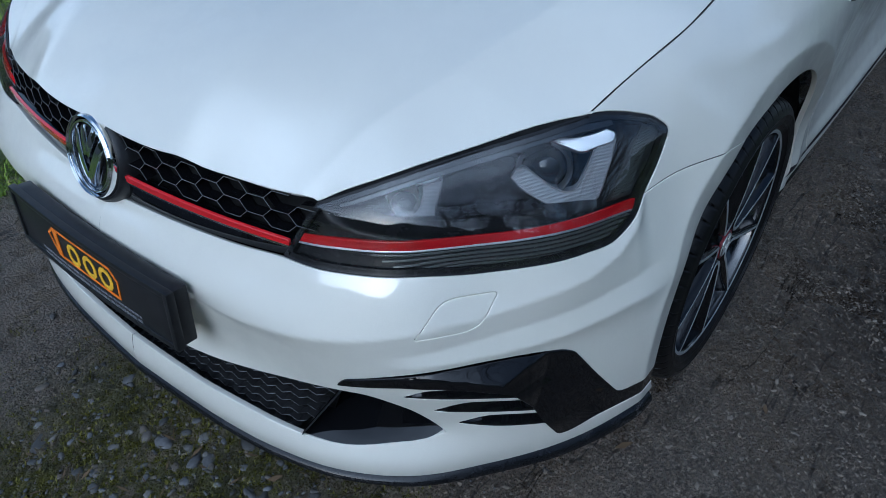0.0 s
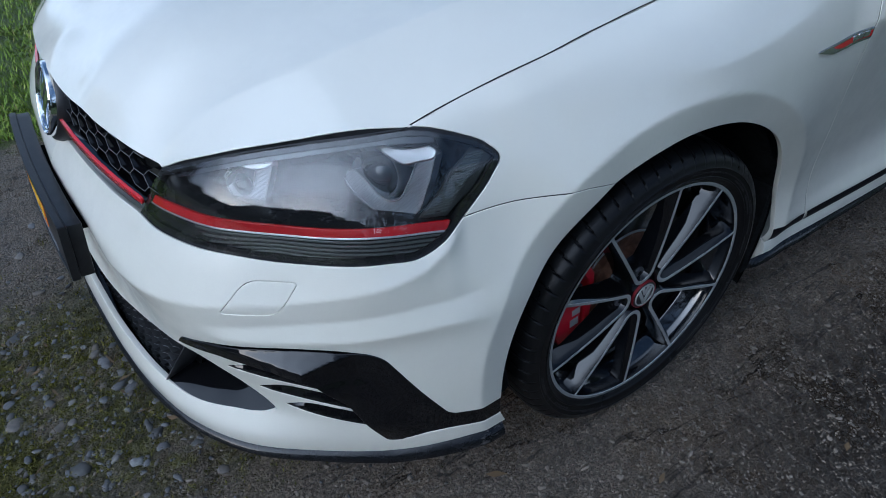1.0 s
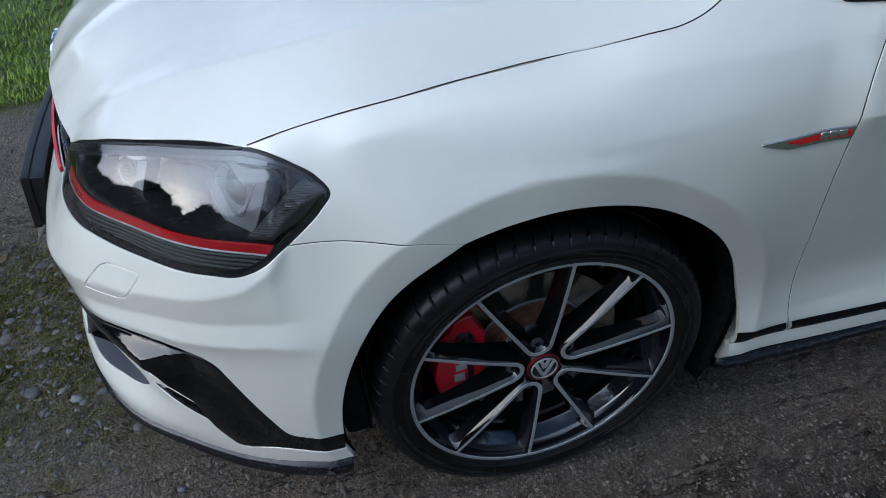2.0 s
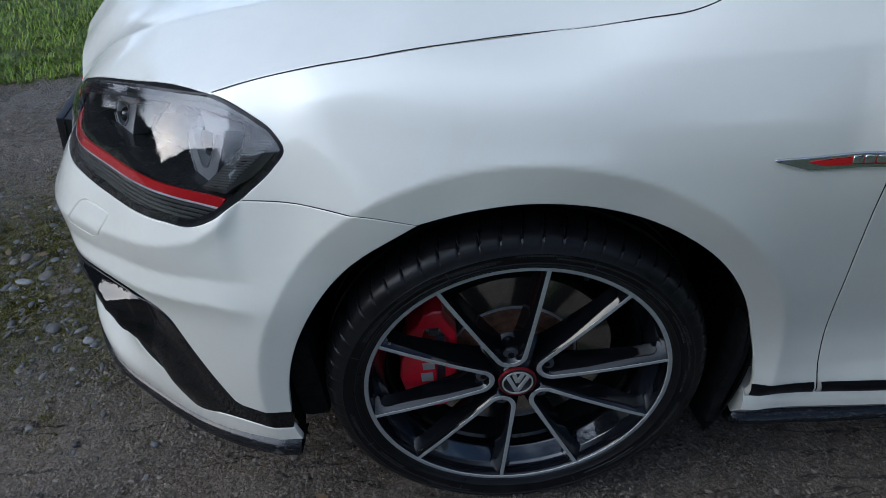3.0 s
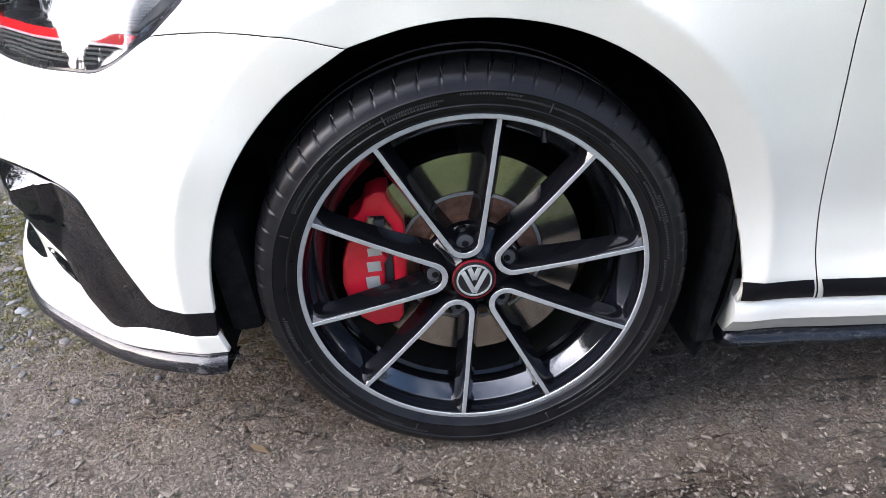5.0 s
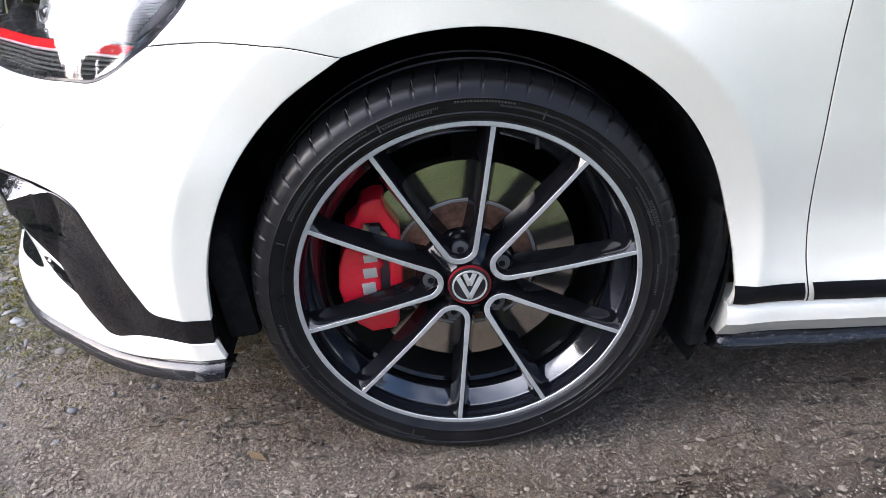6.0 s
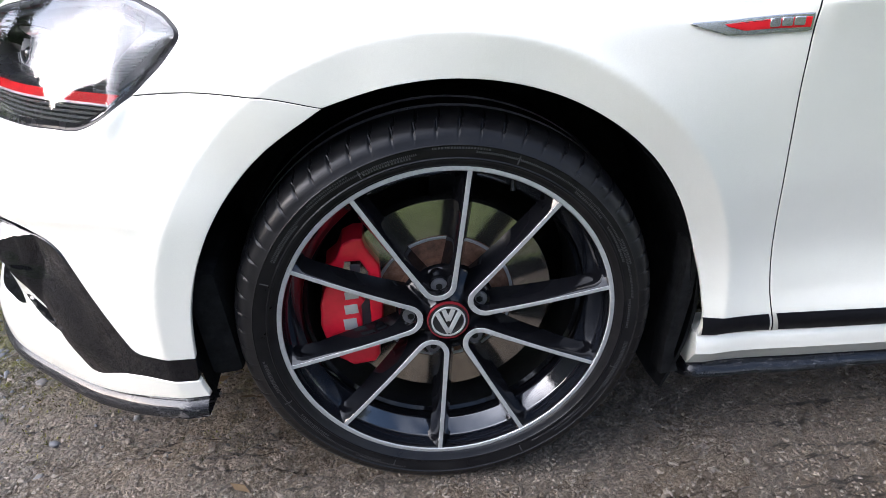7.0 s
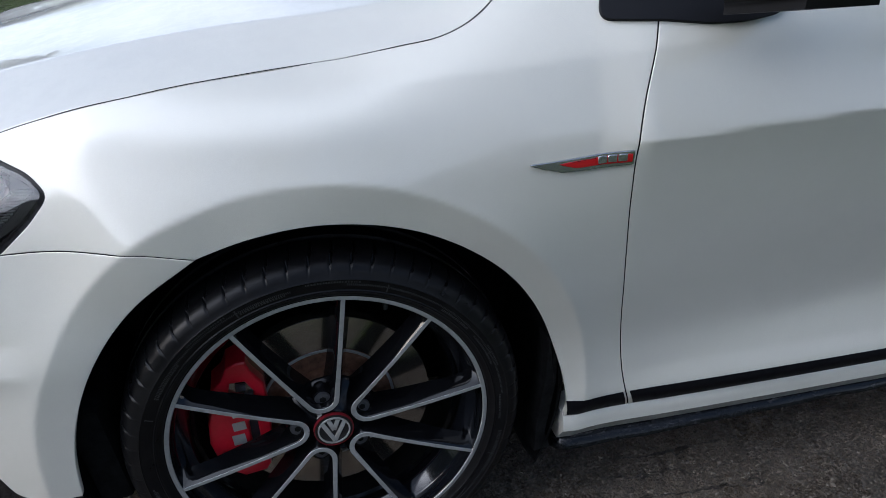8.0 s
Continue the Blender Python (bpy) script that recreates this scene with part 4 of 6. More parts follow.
HUB = (0, 0, .315)
add_wheel(HUB, False)
add_wheel((0, 2 * CY, .315), True)
add_wheel((2.63, 0, .315), False, 20)
add_wheel((2.63, 2 * CY, .315), True, 20)


# ---- brake ----
def brake(at, mirrored):
    base = Matrix.Translation(at) @ (Matrix.Diagonal((1, -1, 1, 1)) if mirrored else Matrix())
    d = part("brake_disc", ring_mesh("brake_disc", [(.112, .078), (.113, .075), (.1715, .075), (.1722, .0757), (.1722, .098), (.113, .098)], DISC, 128), car, "worn grey iron brake disc")
    d.matrix_basis = base
    part("disc_edge", ring_mesh("disc_edge", [(.1065, .0775), (.1070, .0735), (.1105, .0730), (.1115, .0752)], MACHINED, 96), d, "bright turned edge")
    part("disc_hat", ring_mesh("disc_hat", [(.0, .052), (.074, .052), (.0765, .054), (.0775, .0745), (.108, .0765), (.1125, .0785)], RUST, 96), d, "rusty disc hat")
    # caliper: pad carrier behind, red body in front
    body = prism([(-.153, .046), (-.172, .058), (-.183, .048), (-.193, .018), (-.196, -.020), (-.189, -.052), (-.172, -.084), (-.150, -.100), (-.114, -.095), (-.106, -.082),
                  (-.106, -.064), (-.126, -.058), (-.131, -.040), (-.131, .010), (-.124, .020), (-.134, .034)], .048, .115, .008, 4)
    c = part("brake_caliper", mesh_of("brake_caliper", body, CALIPER), car, "red lacquered brake caliper")
    c.matrix_basis = base
    yoke = prism([(-.136, .125), (-.122, .125), (-.117, .108), (-.099, .080), (-.096, .020), (-.099, -.050), (-.106, -.068), (-.117, -.064), (-.118, .040), (-.117, .068), (-.128, .087),
                  (-.150, .087), (-.156, .066), (-.166, .046), (-.184, .055), (-.180, .080), (-.163, .094), (-.153, .117)], .054, .110, .006, 3)
    part("yoke", mesh_of("yoke", yoke, CALIPER), c)
    part("spring_clip", mesh_of("spring_clip", box_bm((.016, .006, .012), (-.136, .066, .070), .001), IRON), c)
    part("pad", mesh_of("pad", box_bm((.016, .03, .120), (-.125, .080, -.010), .002), IRON), c)
    for x, z, h in ((-.1442, .0335, .013), (-.1462, .0085, .0165), (-.1492, -.0185, .020)):
        part("caliper_mark", mesh_of("caliper_mark", box_bm((.0205, .0012, h), (x, .0474, z), .0004, Matrix.Rotation(radians(-5), 4, "Y")), SILVER), c, "silver bar")
    u = part("strut", mesh_of("strut", box_bm((.05, .10, .30), (.01, .20, .10), .01), DEEP), d)


brake((0, 0, .315), False)
brake((0, 2 * CY, .315), True)

# wheel housings
lv, lf = [], []
angs = np.linspace(-18, 206, 48)
for i, a in enumerate(angs):
    for y, r in ((.014, ARCH_R + .003), (.022, ARCH_R + .014), (.06, ARCH_R + .016), (.30, ARCH_R + .016), (.31, .10)):
        rr = r + (.012 if a > 150 and y < .05 else 0)
        lv.append((-rr * math.cos(radians(a)), y, rr * math.sin(radians(a))))
for i in range(len(angs) - 1):
    lf += [(i * 5 + j, i * 5 + j + 1, (i + 1) * 5 + j + 1, (i + 1) * 5 + j) for j in range(4)]
liner = mesh_of("wheel_housing", shade(bm_of(lv, lf)), DEEP)
for x, y, my in ((0, 0, 1), (0, 2 * CY, -1), (2.63, 0, 1), (2.63, 2 * CY, -1)):
    part("wheel_housing", liner, car, "black plastic wheel housing").matrix_basis = Matrix.Translation((x, y, .315)) @ Matrix.Diagonal((1, my, 1, 1))
front_flap = mesh_of("front_liner_flap", box_bm((.050, .27, .18), (-.352, .165, .320), .012, Matrix.Rotation(radians(-6), 4, "Y")), DEEP)
both("front_liner_flap", front_flap, car, "black plastic flap ahead of the wheel")
# liner flap that shows behind the front wheel
flap = prism([(.366, .100), (.374, .100), (.386, .066), (.386, .010), (.380, -.040), (.372, -.100), (.384, -.138), (.352, -.142), (.352, -.080), (.362, 0), (.366, .06)], .016, .06, .006, 2)
both("liner_flap", mesh_of("liner_flap", flap, DEEP), car, "scuffed black liner edge")[0].matrix_basis = Matrix.Translation((0, 0, .315))
bpy.data.objects["liner_flap.001"].matrix_basis = MIRROR @ Matrix.Translation((0, 0, .315))


# ---- headlights ----
def lamp_depth(d):
    return lambda s, z: -d * np.ones_like(s)


def lamp_piece(name, pts, depth, mat, parent, label="", res=.006, sharp=(), thick=.006, form=None):
    l = smooth_line(uz(*pts), .005, closed=True, sharp=sharp)
    return part(name, cut_panel(name, on_skin, l, res=res, gap=0, depth=thick, mats=mat, offset=form or lamp_depth(depth)), parent, label)


def lamp_module(parent, at, across, eye_at, eye_r, blade, outer, inner):
    """One lamp unit, set back and facing forwards: bright blade, U of light guide, round projector; outlines in mm on its own plane."""
    a, up = Vector(across).normalized(), Vector((.48, 0, .877)).normalized()
    into = up.cross(a).normalized()
    m = Matrix.Translation(at) @ Matrix((a, into, up)).transposed().to_4x4()
    mm = lambda pts, st=.004, sharp=(): smooth_line(np.array(pts, float) / 1000, st, closed=True, sharp=sharp)

    def put(name, mesh, label=""):
        ob = part(name, mesh, parent, label)
        ob.matrix_basis = m
        return ob

    mid = Vector((0, .0, float(np.mean([q[1] for q in blade])) / 1000))
    put("upper_blade", mesh_of("upper_blade", prism(mm(blade, .005, (0, 4 if len(blade) > 8 else 3)), -.004, .020, .004, 3), REFLECTOR), "bright chrome blade").matrix_basis = (
        m @ Matrix.Translation(mid) @ Matrix.Rotation(radians(-18), 4, "X") @ Matrix.Translation(-mid))
    ring = outer + inner[::-1]
    put("light_guide", mesh_of("light_guide", prism(mm(ring, .004, (0, len(outer) - 1, len(outer), len(ring) - 1)), .000, .026, .003, 2), CLEAR), "clear U-shaped light guide")
    for line, w in ((inner, .0011), (outer, .0009)):
        q = smooth_line(np.array(line, float) / 1000, .004)
        tube = bmesh.new()
        for p0, p1 in zip(q[:-1], q[1:]):
            d = p1 - p0
            mx = Matrix.Translation(((p0[0] + p1[0]) / 2, -.0008, (p0[1] + p1[1]) / 2)) @ Matrix.Rotation(math.atan2(d[0], d[1]), 4, "Y") @ Matrix.Diagonal((w * 2, .0016, float(np.hypot(*d)) + w, 1))
            bmesh.ops.create_cube(tube, size=1, matrix=mx)
        put("guide_edge", mesh_of("guide_edge", tube, EDGE_LINE), "bright edge line")
    r = eye_r / 1000
    c = m @ Matrix.Translation((eye_at[0] / 1000, .018, eye_at[1] / 1000))
    for name, prof, mat, label in (
            ("reflector", [(r * .93, .004), (r * 1.00, -.008), (r * 1.10, -.012), (r * 1.16, -.004), (r * 1.18, .030)], REFLECTOR, "chrome bowl round the projector"),
            ("projector", [(0, -.016), (r * .30, -.0145), (r * .58, -.010), (r * .80, -.002), (r * .92, .008), (r * .94, .020)], DARKGLASS, "dark glass projector")):
        ob = part(name, mesh_of(name, shade(bm_of(*lathe(prof, 48)), 60), mat), parent, label)
        ob.matrix_basis = c
    for x, z, w, h in ((-1.30, .55, .16, .30), (-1.02, .92, .20, .14), (.55, -.95, .40, .16)):          # small bright facets round the bowl
        ob = part("facet", mesh_of("facet", box_bm((w * r, .010, h * r), (x * r, -.004, z * r), .0012, Matrix.Rotation(radians(18), 4, "Y")), REFLECTOR), parent)
        ob.matrix_basis = c


def headlight():
    rim_in = inset(LAMP_LINE, .0095)
    frame_ = part("headlight", cut_panel("headlight", on_skin, LAMP_LINE, [rim_in[::-1]], res=.006, gap=.0008, depth=.03, mats=LAMPBLACK, offset=lamp_depth(.0016)), car,
                  "clear headlight with black bezel and a red line")
    def lens_form(s, z):
        """The lens is a little fuller than the panels round it."""
        u = np.interp(s, ARC, STATION)
        low = np.interp(u, [3.4, 5.9, 7.6, 8.2, 8.8], [.606, .6155, .624, .660, .725])
        high = np.interp(u, [3.6, 4.92, 6.05, 7.29, 8.05, 8.9], [.690, .742, .767, .786, .785, .745])
        return -.0005 + .0048 * np.sin(np.pi * np.clip((z - low) / np.maximum(high - low, .02), 0, 1))

    lens = cut_panel("lens", on_skin, inset(LAMP_LINE, .004), res=.008, gap=0, mats=GLASS, offset=lens_form, lip=False)
    part("lens", lens, frame_, "clear glossy lens").visible_shadow = False
    # bezel floor: a shelf above the red line, then a deep cavity
    box = inset(LAMP_LINE, .006)

    def bowl(s, z):
        u = np.interp(s, ARC, STATION)
        e = step(3.7, 5.0, u) * (1 - step(7.9, 8.4, u))
        return -.012 - e * .105 * step(.664, .705, z) * (1 - step(.752, .785, z))
    part("bezel", cut_panel("bezel", on_skin, box, res=.007, gap=0, mats=LAMPBLACK, offset=bowl, lip=False), frame_, "gloss black inner bezel")
    # red line with a bright lower edge
    line = [(3.50, .641), (4.37, .655), (5.28, .664), (6.2, .666), (7.0, .670), (8.10, .669), (8.02, .657), (7.0, .659), (6.2, .655), (5.28, .652), (4.37, .643), (3.44, .630)]
    lamp_piece("red_line", line, .004, RED, frame_, "red trim line", sharp=(0, 5, 6, 11))
    line2 = [(3.44, .630), (4.37, .643), (5.28, .652), (6.2, .655), (7.0, .659), (8.02, .657), (8.015, .6557), (7.0, .6577), (6.2, .6537), (5.28, .6507), (4.37, .6417), (3.435, .6287)]
    lamp_piece("bright_line", line2, .0035, REFLECTOR, frame_, "thin chrome line", sharp=(0, 5, 6, 11))
    # ribbed lower lamp
    for k in range(5):
        z0 = .6505 - k * .0058
        a = 4.6 + .15 * k
        b = 7.98 - .09 * k
        pts = [(a, z0 - .012 + .002), (5.4, z0 - .003), (6.3, z0), (7.1, z0 + .003), (b, z0 + .002), (b - .02, z0 + .0006), (7.1, z0 + .0016), (6.3, z0 - .0014), (5.4, z0 - .0044), (a, z0 - .0114)]
        lamp_piece("rib", pts, .006 + .0004 * k, RIBM, frame_, res=.02, sharp=(0, 4, 5, 9), thick=.008)
    # side reflector with fine ribs
    lamp_piece("side_reflector", [(7.70, .677), (8.08, .676), (8.52, .708), (8.80, .742), (8.55, .757), (8.18, .725)], .010, PLASTIC_DK, frame_, "smoked ribbed side reflector", sharp=(0, 1, 3, 4))
    for k in range(20):
        t = k / 20
        z0 = .680 + .072 * t
        a, b = 7.74 + .78 * t, 8.10 + .66 * min(1, t * 1.05)
        if b - a > .08:
            lamp_piece("fine_rib", [(a, z0), (b, z0 + .002), (b, z0 + .0030), (a, z0 + .0010)], .0080, RIBM, frame_, res=.03, sharp=(0, 1, 2, 3), thick=.002)
    # clear flange along the lens's upper edge
    lamp_piece("lens_flange", [(4.10, .7015), (4.92, .7355), (6.05, .7600), (7.29, .7785), (8.00, .7765), (8.00, .7715), (7.29, .7720), (6.05, .7525), (4.92, .7280), (4.16, .6985)],
               .007, FLANGE, frame_, "clear lens flange", res=.02, sharp=(0, 4, 5, 9), thick=.003)
    lamp_module(frame_, (-.462, .150, .690), (.53, -.85, .12), (-40, 16), 37,
                [(-52, 55), (-39, 59), (-7, 58), (25, 66), (46, 76), (60, 71), (60, 62), (38, 48), (16, 38), (-12, 44)],
                [(60, 66), (56, 20), (41, -33), (17, -48), (-12, -46), (-40, -37), (-68, -22), (-84, -8)],
                [(35, 58), (24, 12), (12, -17), (-2, -22), (-18, -18), (-46, -2), (-68, 8), (-78, 4)])
    lamp_module(frame_, (-.622, .305, .690), (.70, -.68, .12), (-18, -14), 20,
                [(-29, 19), (-15, 23), (12, 28), (37, 32), (36, 28), (27, 20), (1, 13)],
                [(34, 25), (27, -11), (17, -46), (-2, -52), (-26, -40), (-38, -22)],
                [(8, 15), (1, -23), (-5, -31), (-14, -33), (-22, -28), (-30, -16)])
    return frame_


lamp = headlight()
copy_thing(lamp, MIRROR)

# ---- grilles ----
def grille_at(a, z):
    """The plane of the upper grille, set back under the bonnet's edge."""
    a = np.asarray(a, float)
    x = -.8075 + .057 * (a / .45) ** 2 + .28 * np.clip(np.asarray(z) - .645, 0, 1)
    return np.stack([x, CY - a, np.asarray(z, float) * np.ones_like(a)], -1)


def grille_front(d):
    return lambda a, z: grille_at(a, z) - np.array([d, 0, 0])


def end_a(z):
    return .412 + (.70 - z) * .45 * .9 - .002


zg = lambda a: np.interp(a, [0, .09, .17, .27, .37, .47], [.715, .714, .712, .709, .704, .697])
zb = lambda a: np.interp(a, [0, .09, .17, .27, .37, .42], [.584, .586, .588, .592, .598, .604])
aa = np.linspace(0, .455, 30)
back = np.concatenate([np.stack([aa * .92, zb(aa * .92)], 1), np.stack([aa[::-1], zg(aa[::-1]) + .004], 1)])
back = back[np.concatenate([[True], np.linalg.norm(np.diff(back, axis=0), axis=1) > 1e-4])]
grille = part("upper_grille", cut_panel("upper_grille", grille_front(-.022), back, res=.03, gap=0, depth=.004, mats=DEEP, mirror=True, lip=False), car, "black honeycomb grille with a red strip")


def band(name, top, low, d, mat, a0=0.0, a1=.44, label="", depth=.02, res=.02):
    q = np.linspace(a0, a1, 40)
    o = np.concatenate([np.stack([q, low(q)], 1), np.stack([q[::-1], top(q[::-1])], 1)])
    return part(name, cut_panel(name, grille_front(d), o, res=res, gap=0, depth=depth, mats=mat, mirror=a0 == 0), grille, label)


def slant(z0, k):
    return lambda q: z0 + k * (np.asarray(q) / .42) ** 2


band("grille_frame", slant(.628, -.002), lambda q: zb(q) - .003, .008, GLOSS, a1=.425, label="gloss black lower frame")
band("red_strip", slant(.6435, -.006), slant(.6325, -.004), .0165, RED, .085, .432, "red strip", depth=.006)
part("red_strip", bpy.data.objects["red_strip"].data, grille, "red strip").matrix_basis = MIRROR
band("chrome_line", slant(.632, -.004), slant(.6295, -.004), .0168, CHROME, .085, .430, "thin chrome line", depth=.004)
part("chrome_line", bpy.data.objects["chrome_line"].data, grille, "thin chrome line").matrix_basis = MIRROR

# honeycomb walls, long cells
cw, ch = .060, .029
walls = bmesh.new()
light_edge = bmesh.new()


def wall(p, q, front, bm, w, d):
    mids = (Vector(p) + Vector(q)) / 2
    if max(p[1], q[1]) > zg(mids.x) - .003 or not (0 <= mids.x < .46 and mids.y > .6415 - .006 * (mids.x / .42) ** 2) or mids.x > end_a(mids.y) + .035:
        return
    f = grille_front(front)
    A, B = (Vector(f(np.array(v[0]), np.array(v[1]))) for v in (p, q))
    t = (B - A).normalized()
    s = t.cross(Vector((-1, 0, 0))).normalized() * w / 2
    back_ = Vector((d, 0, 0))
    vs = [bm.verts.new(v) for v in (A - s, A + s, B + s, B - s, A - s + back_, A + s + back_, B + s + back_, B - s + back_)]
    for k in ((0, 1, 2, 3), (4, 7, 6, 5), (0, 4, 5, 1), (3, 2, 6, 7), (1, 5, 6, 2), (0, 3, 7, 4)):
        bm.faces.new([vs[i] for i in k])


for i in range(0, 14):
    for j in range(-1, 6):
        cx, cz = i * cw * .75, .640 + j * ch + (ch / 2 if i % 2 else 0)
        hexa = [(cx + cw / 2, cz), (cx + cw / 4, cz + ch / 2), (cx - cw / 4, cz + ch / 2), (cx - cw / 2, cz), (cx - cw / 4, cz - ch / 2), (cx + cw / 4, cz - ch / 2)]
        for k in range(3):
            wall(hexa[k], hexa[k + 1], .000, walls, .0011, .020)
            # thin paler grey strip along the front of each wall
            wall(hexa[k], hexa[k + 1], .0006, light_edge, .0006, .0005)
for bm, nm, mat in ((walls, "honeycomb", GLOSS), (light_edge, "honeycomb_edge", FLAT_GREY)):
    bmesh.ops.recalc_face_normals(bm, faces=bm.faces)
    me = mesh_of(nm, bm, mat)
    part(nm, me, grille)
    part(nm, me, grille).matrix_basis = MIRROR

# small badge on the far end of the grille
for k in range(3):
    a_b = .375 + k * .021
    part("grille_badge_bar", mesh_of("grille_badge_bar", box_bm((.006, .015, .019), (-.782 + .057 * (a_b / .45) ** 2, CY + a_b, .655), .001), SILVER if k < 2 else RED), grille, "small silver and red bar")

# round badge on the grille
EM = Vector((-.824, CY + .010, .650))
tilt = Matrix.Translation(EM) @ Matrix.Rotation(radians(-90), 4, "Z") @ Matrix.Rotation(radians(-18), 4, "X") @ Matrix.Scale(1.0, 4)
emblem = part("emblem", mesh_of("emblem", disc_bm(.071, .004, .05, 64, .004), GLOSS), car, "round chrome emblem of plain bars on black")
emblem.matrix_basis = tilt
part("emblem_ring", ring_mesh("emblem_ring", [(.0665, .002), (.0675, -.005), (.0700, -.0085), (.0730, -.006), (.0745, .000), (.0745, .03)], CHROME, 96), emblem, "chrome ring")
part("emblem_rim", ring_mesh("emblem_rim", [(.0580, .004), (.0588, -.0035), (.0604, -.0066), (.0622, -.0070), (.0638, -.0052), (.0646, -.001), (.0646, .004)], CHROME, 96), emblem)


def domed(me, radius):
    """Bends a flat badge piece over a shallow dome."""
    bm = bmesh.new()
    bm.from_mesh(me)
    bmesh.ops.subdivide_edges(bm, edges=[e for e in bm.edges if e.calc_length() > .02], cuts=9, use_grid_fill=True)
    for v in bm.verts:
        v.co.y += (v.co.x ** 2 + v.co.z ** 2) / (2 * radius)
    return mesh_of("emblem_bar", shade(bm, 35), CHROME)


for me in badge_meshes(.0645, -.0095, CHROME, .010)[1]:
    part("emblem_bar", domed(me, .22), emblem, "chrome bar")
part("emblem_surround", ring_mesh("emblem_surround", [(.0745, .008), (.079, .004), (.083, .008), (.087, .022), (.090, .07)], SATIN, 96), emblem, "black surround")

# lower intake: chevron mesh behind the opening, solid ducts beside it
def intake_at(d):
    return lambda s, z: on_skin(s, z) + np.array([d, 0, 0]) * np.ones_like(np.asarray(s))[..., None]


li = smooth_line(uz((0, .318), (1.24, .325), (2.0, .340), (2.9, .366), (3.9, .395), (3.45, .200), (2.6, .200), (1.45, .200), (0, .200)), sharp=(4, 5))
low_grille = part("lower_grille", cut_panel("lower_grille", intake_at(.050), li, res=.02, gap=0, mats=DEEP, mirror=True, lip=False), car, "black lower grille with chevron mesh")
chev = bmesh.new()
for j in range(10):
    for i in range(0, 15):
        for dz0, dz1, a0, a1 in ((0, .007, 0, .5), (.007, 0, .5, 1)):
            q = [(s_of(0) + (i + a) * .034, .208 + j * .0160 + dz) for a, dz in ((a0, dz0), (a1, dz1))]
            mz, ms = (q[0][1] + q[1][1]) / 2, (q[0][0] + q[1][0]) / 2
            uu = float(np.interp(ms, ARC, STATION))
            if uu > 3.30 + (mz - .25) * 5.15 or mz > np.interp(uu, [0, 1.24, 2, 2.9, 3.9], [.312, .32, .335, .36, .39]):
                continue
            f = intake_at(.034)
            A, B = (Vector(f(np.array([v[0]]), np.array([v[1]]))[0]) for v in q)
            for w, d in ((.0016, .016),):
                s = Vector((0, 0, w / 2))
                bk = Vector((d, 0, 0))
                vs = [chev.verts.new(v) for v in (A - s, A + s, B + s, B - s, A - s + bk, A + s + bk, B + s + bk, B - s + bk)]
                for k in ((0, 1, 2, 3), (4, 7, 6, 5), (0, 4, 5, 1), (3, 2, 6, 7), (1, 5, 6, 2), (0, 3, 7, 4)):
                    chev.faces.new([vs[i2] for i2 in k])
bmesh.ops.recalc_face_normals(chev, faces=chev.faces)
me = mesh_of("chevron_mesh", chev, SATIN, FLAT_GREY)
# faces turned to the front are coloured a paler grey
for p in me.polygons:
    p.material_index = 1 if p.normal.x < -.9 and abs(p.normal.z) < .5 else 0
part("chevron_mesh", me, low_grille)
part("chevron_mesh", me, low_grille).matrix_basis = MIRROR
def duct_mesh():
    """A pocket that runs back from the opening and narrows: sloping floor, dark end."""
    ring = round_poly(uz((3.42, .250), (4.10, .386), (4.50, .386), (5.00, .352), (5.50, .276), (4.70, .256), (4.0, .247)), [.002, .004, .02, .03, .004, .03, .03])
    mid = np.array([s_of(4.12), .356])
    rings = []
    for k, (shrink, depth) in enumerate(((1.02, .002), (1.0, .005), (.90, .026), (.76, .056), (.5, .09))):
        q = mid + (ring - mid) * shrink
        p = on_skin(q[:, 0], q[:, 1])
        rings.append(p + np.array([.92, .40, .02 * k / 4]) * depth)
    n = len(ring)
    v = np.concatenate(rings)
    f = [(k * n + i, k * n + (i + 1) % n, (k + 1) * n + (i + 1) % n, (k + 1) * n + i) for k in range(4) for i in range(n)]
    f.append(tuple(4 * n + i for i in range(n)))
    return mesh_of("air_duct", shade(bm_of(v, f), 28), GLOSS)


both("air_duct", duct_mesh(), car, "gloss black side duct")
fin = [on_skin(s_of(u), np.array(z)) for u, z in ((3.42, .250), (4.10, .382))]
A, B = (Vector(p) for p in fin)
bm = bmesh.new()
n = Vector((1, .15, 0)) * .05
t = Vector((0, -.004, .002))
vs = [bm.verts.new(v) for v in (A, A + t, B + t, B, A + n, A + n + t, B + n + t, B + n)]
for k in ((0, 1, 2, 3), (4, 7, 6, 5), (0, 4, 5, 1), (3, 2, 6, 7), (1, 5, 6, 2), (0, 3, 7, 4)):
    bm.faces.new([vs[i] for i in k])
both("duct_divider", mesh_of("duct_divider", bm, SATIN), car)

# ---- number plate ----
PW, PH = .505, .104
plate_m = Matrix.Translation((-.912, CY, .470)) @ Matrix.Rotation(radians(-90), 4, "Z") @ Matrix.Rotation(radians(-7), 4, "X")


def bend(bm):
    """Bows a piece of the plate round the bumper."""
    for v in bm.verts:
        v.co.y += .009 * (v.co.x / .26) ** 2
    return bm


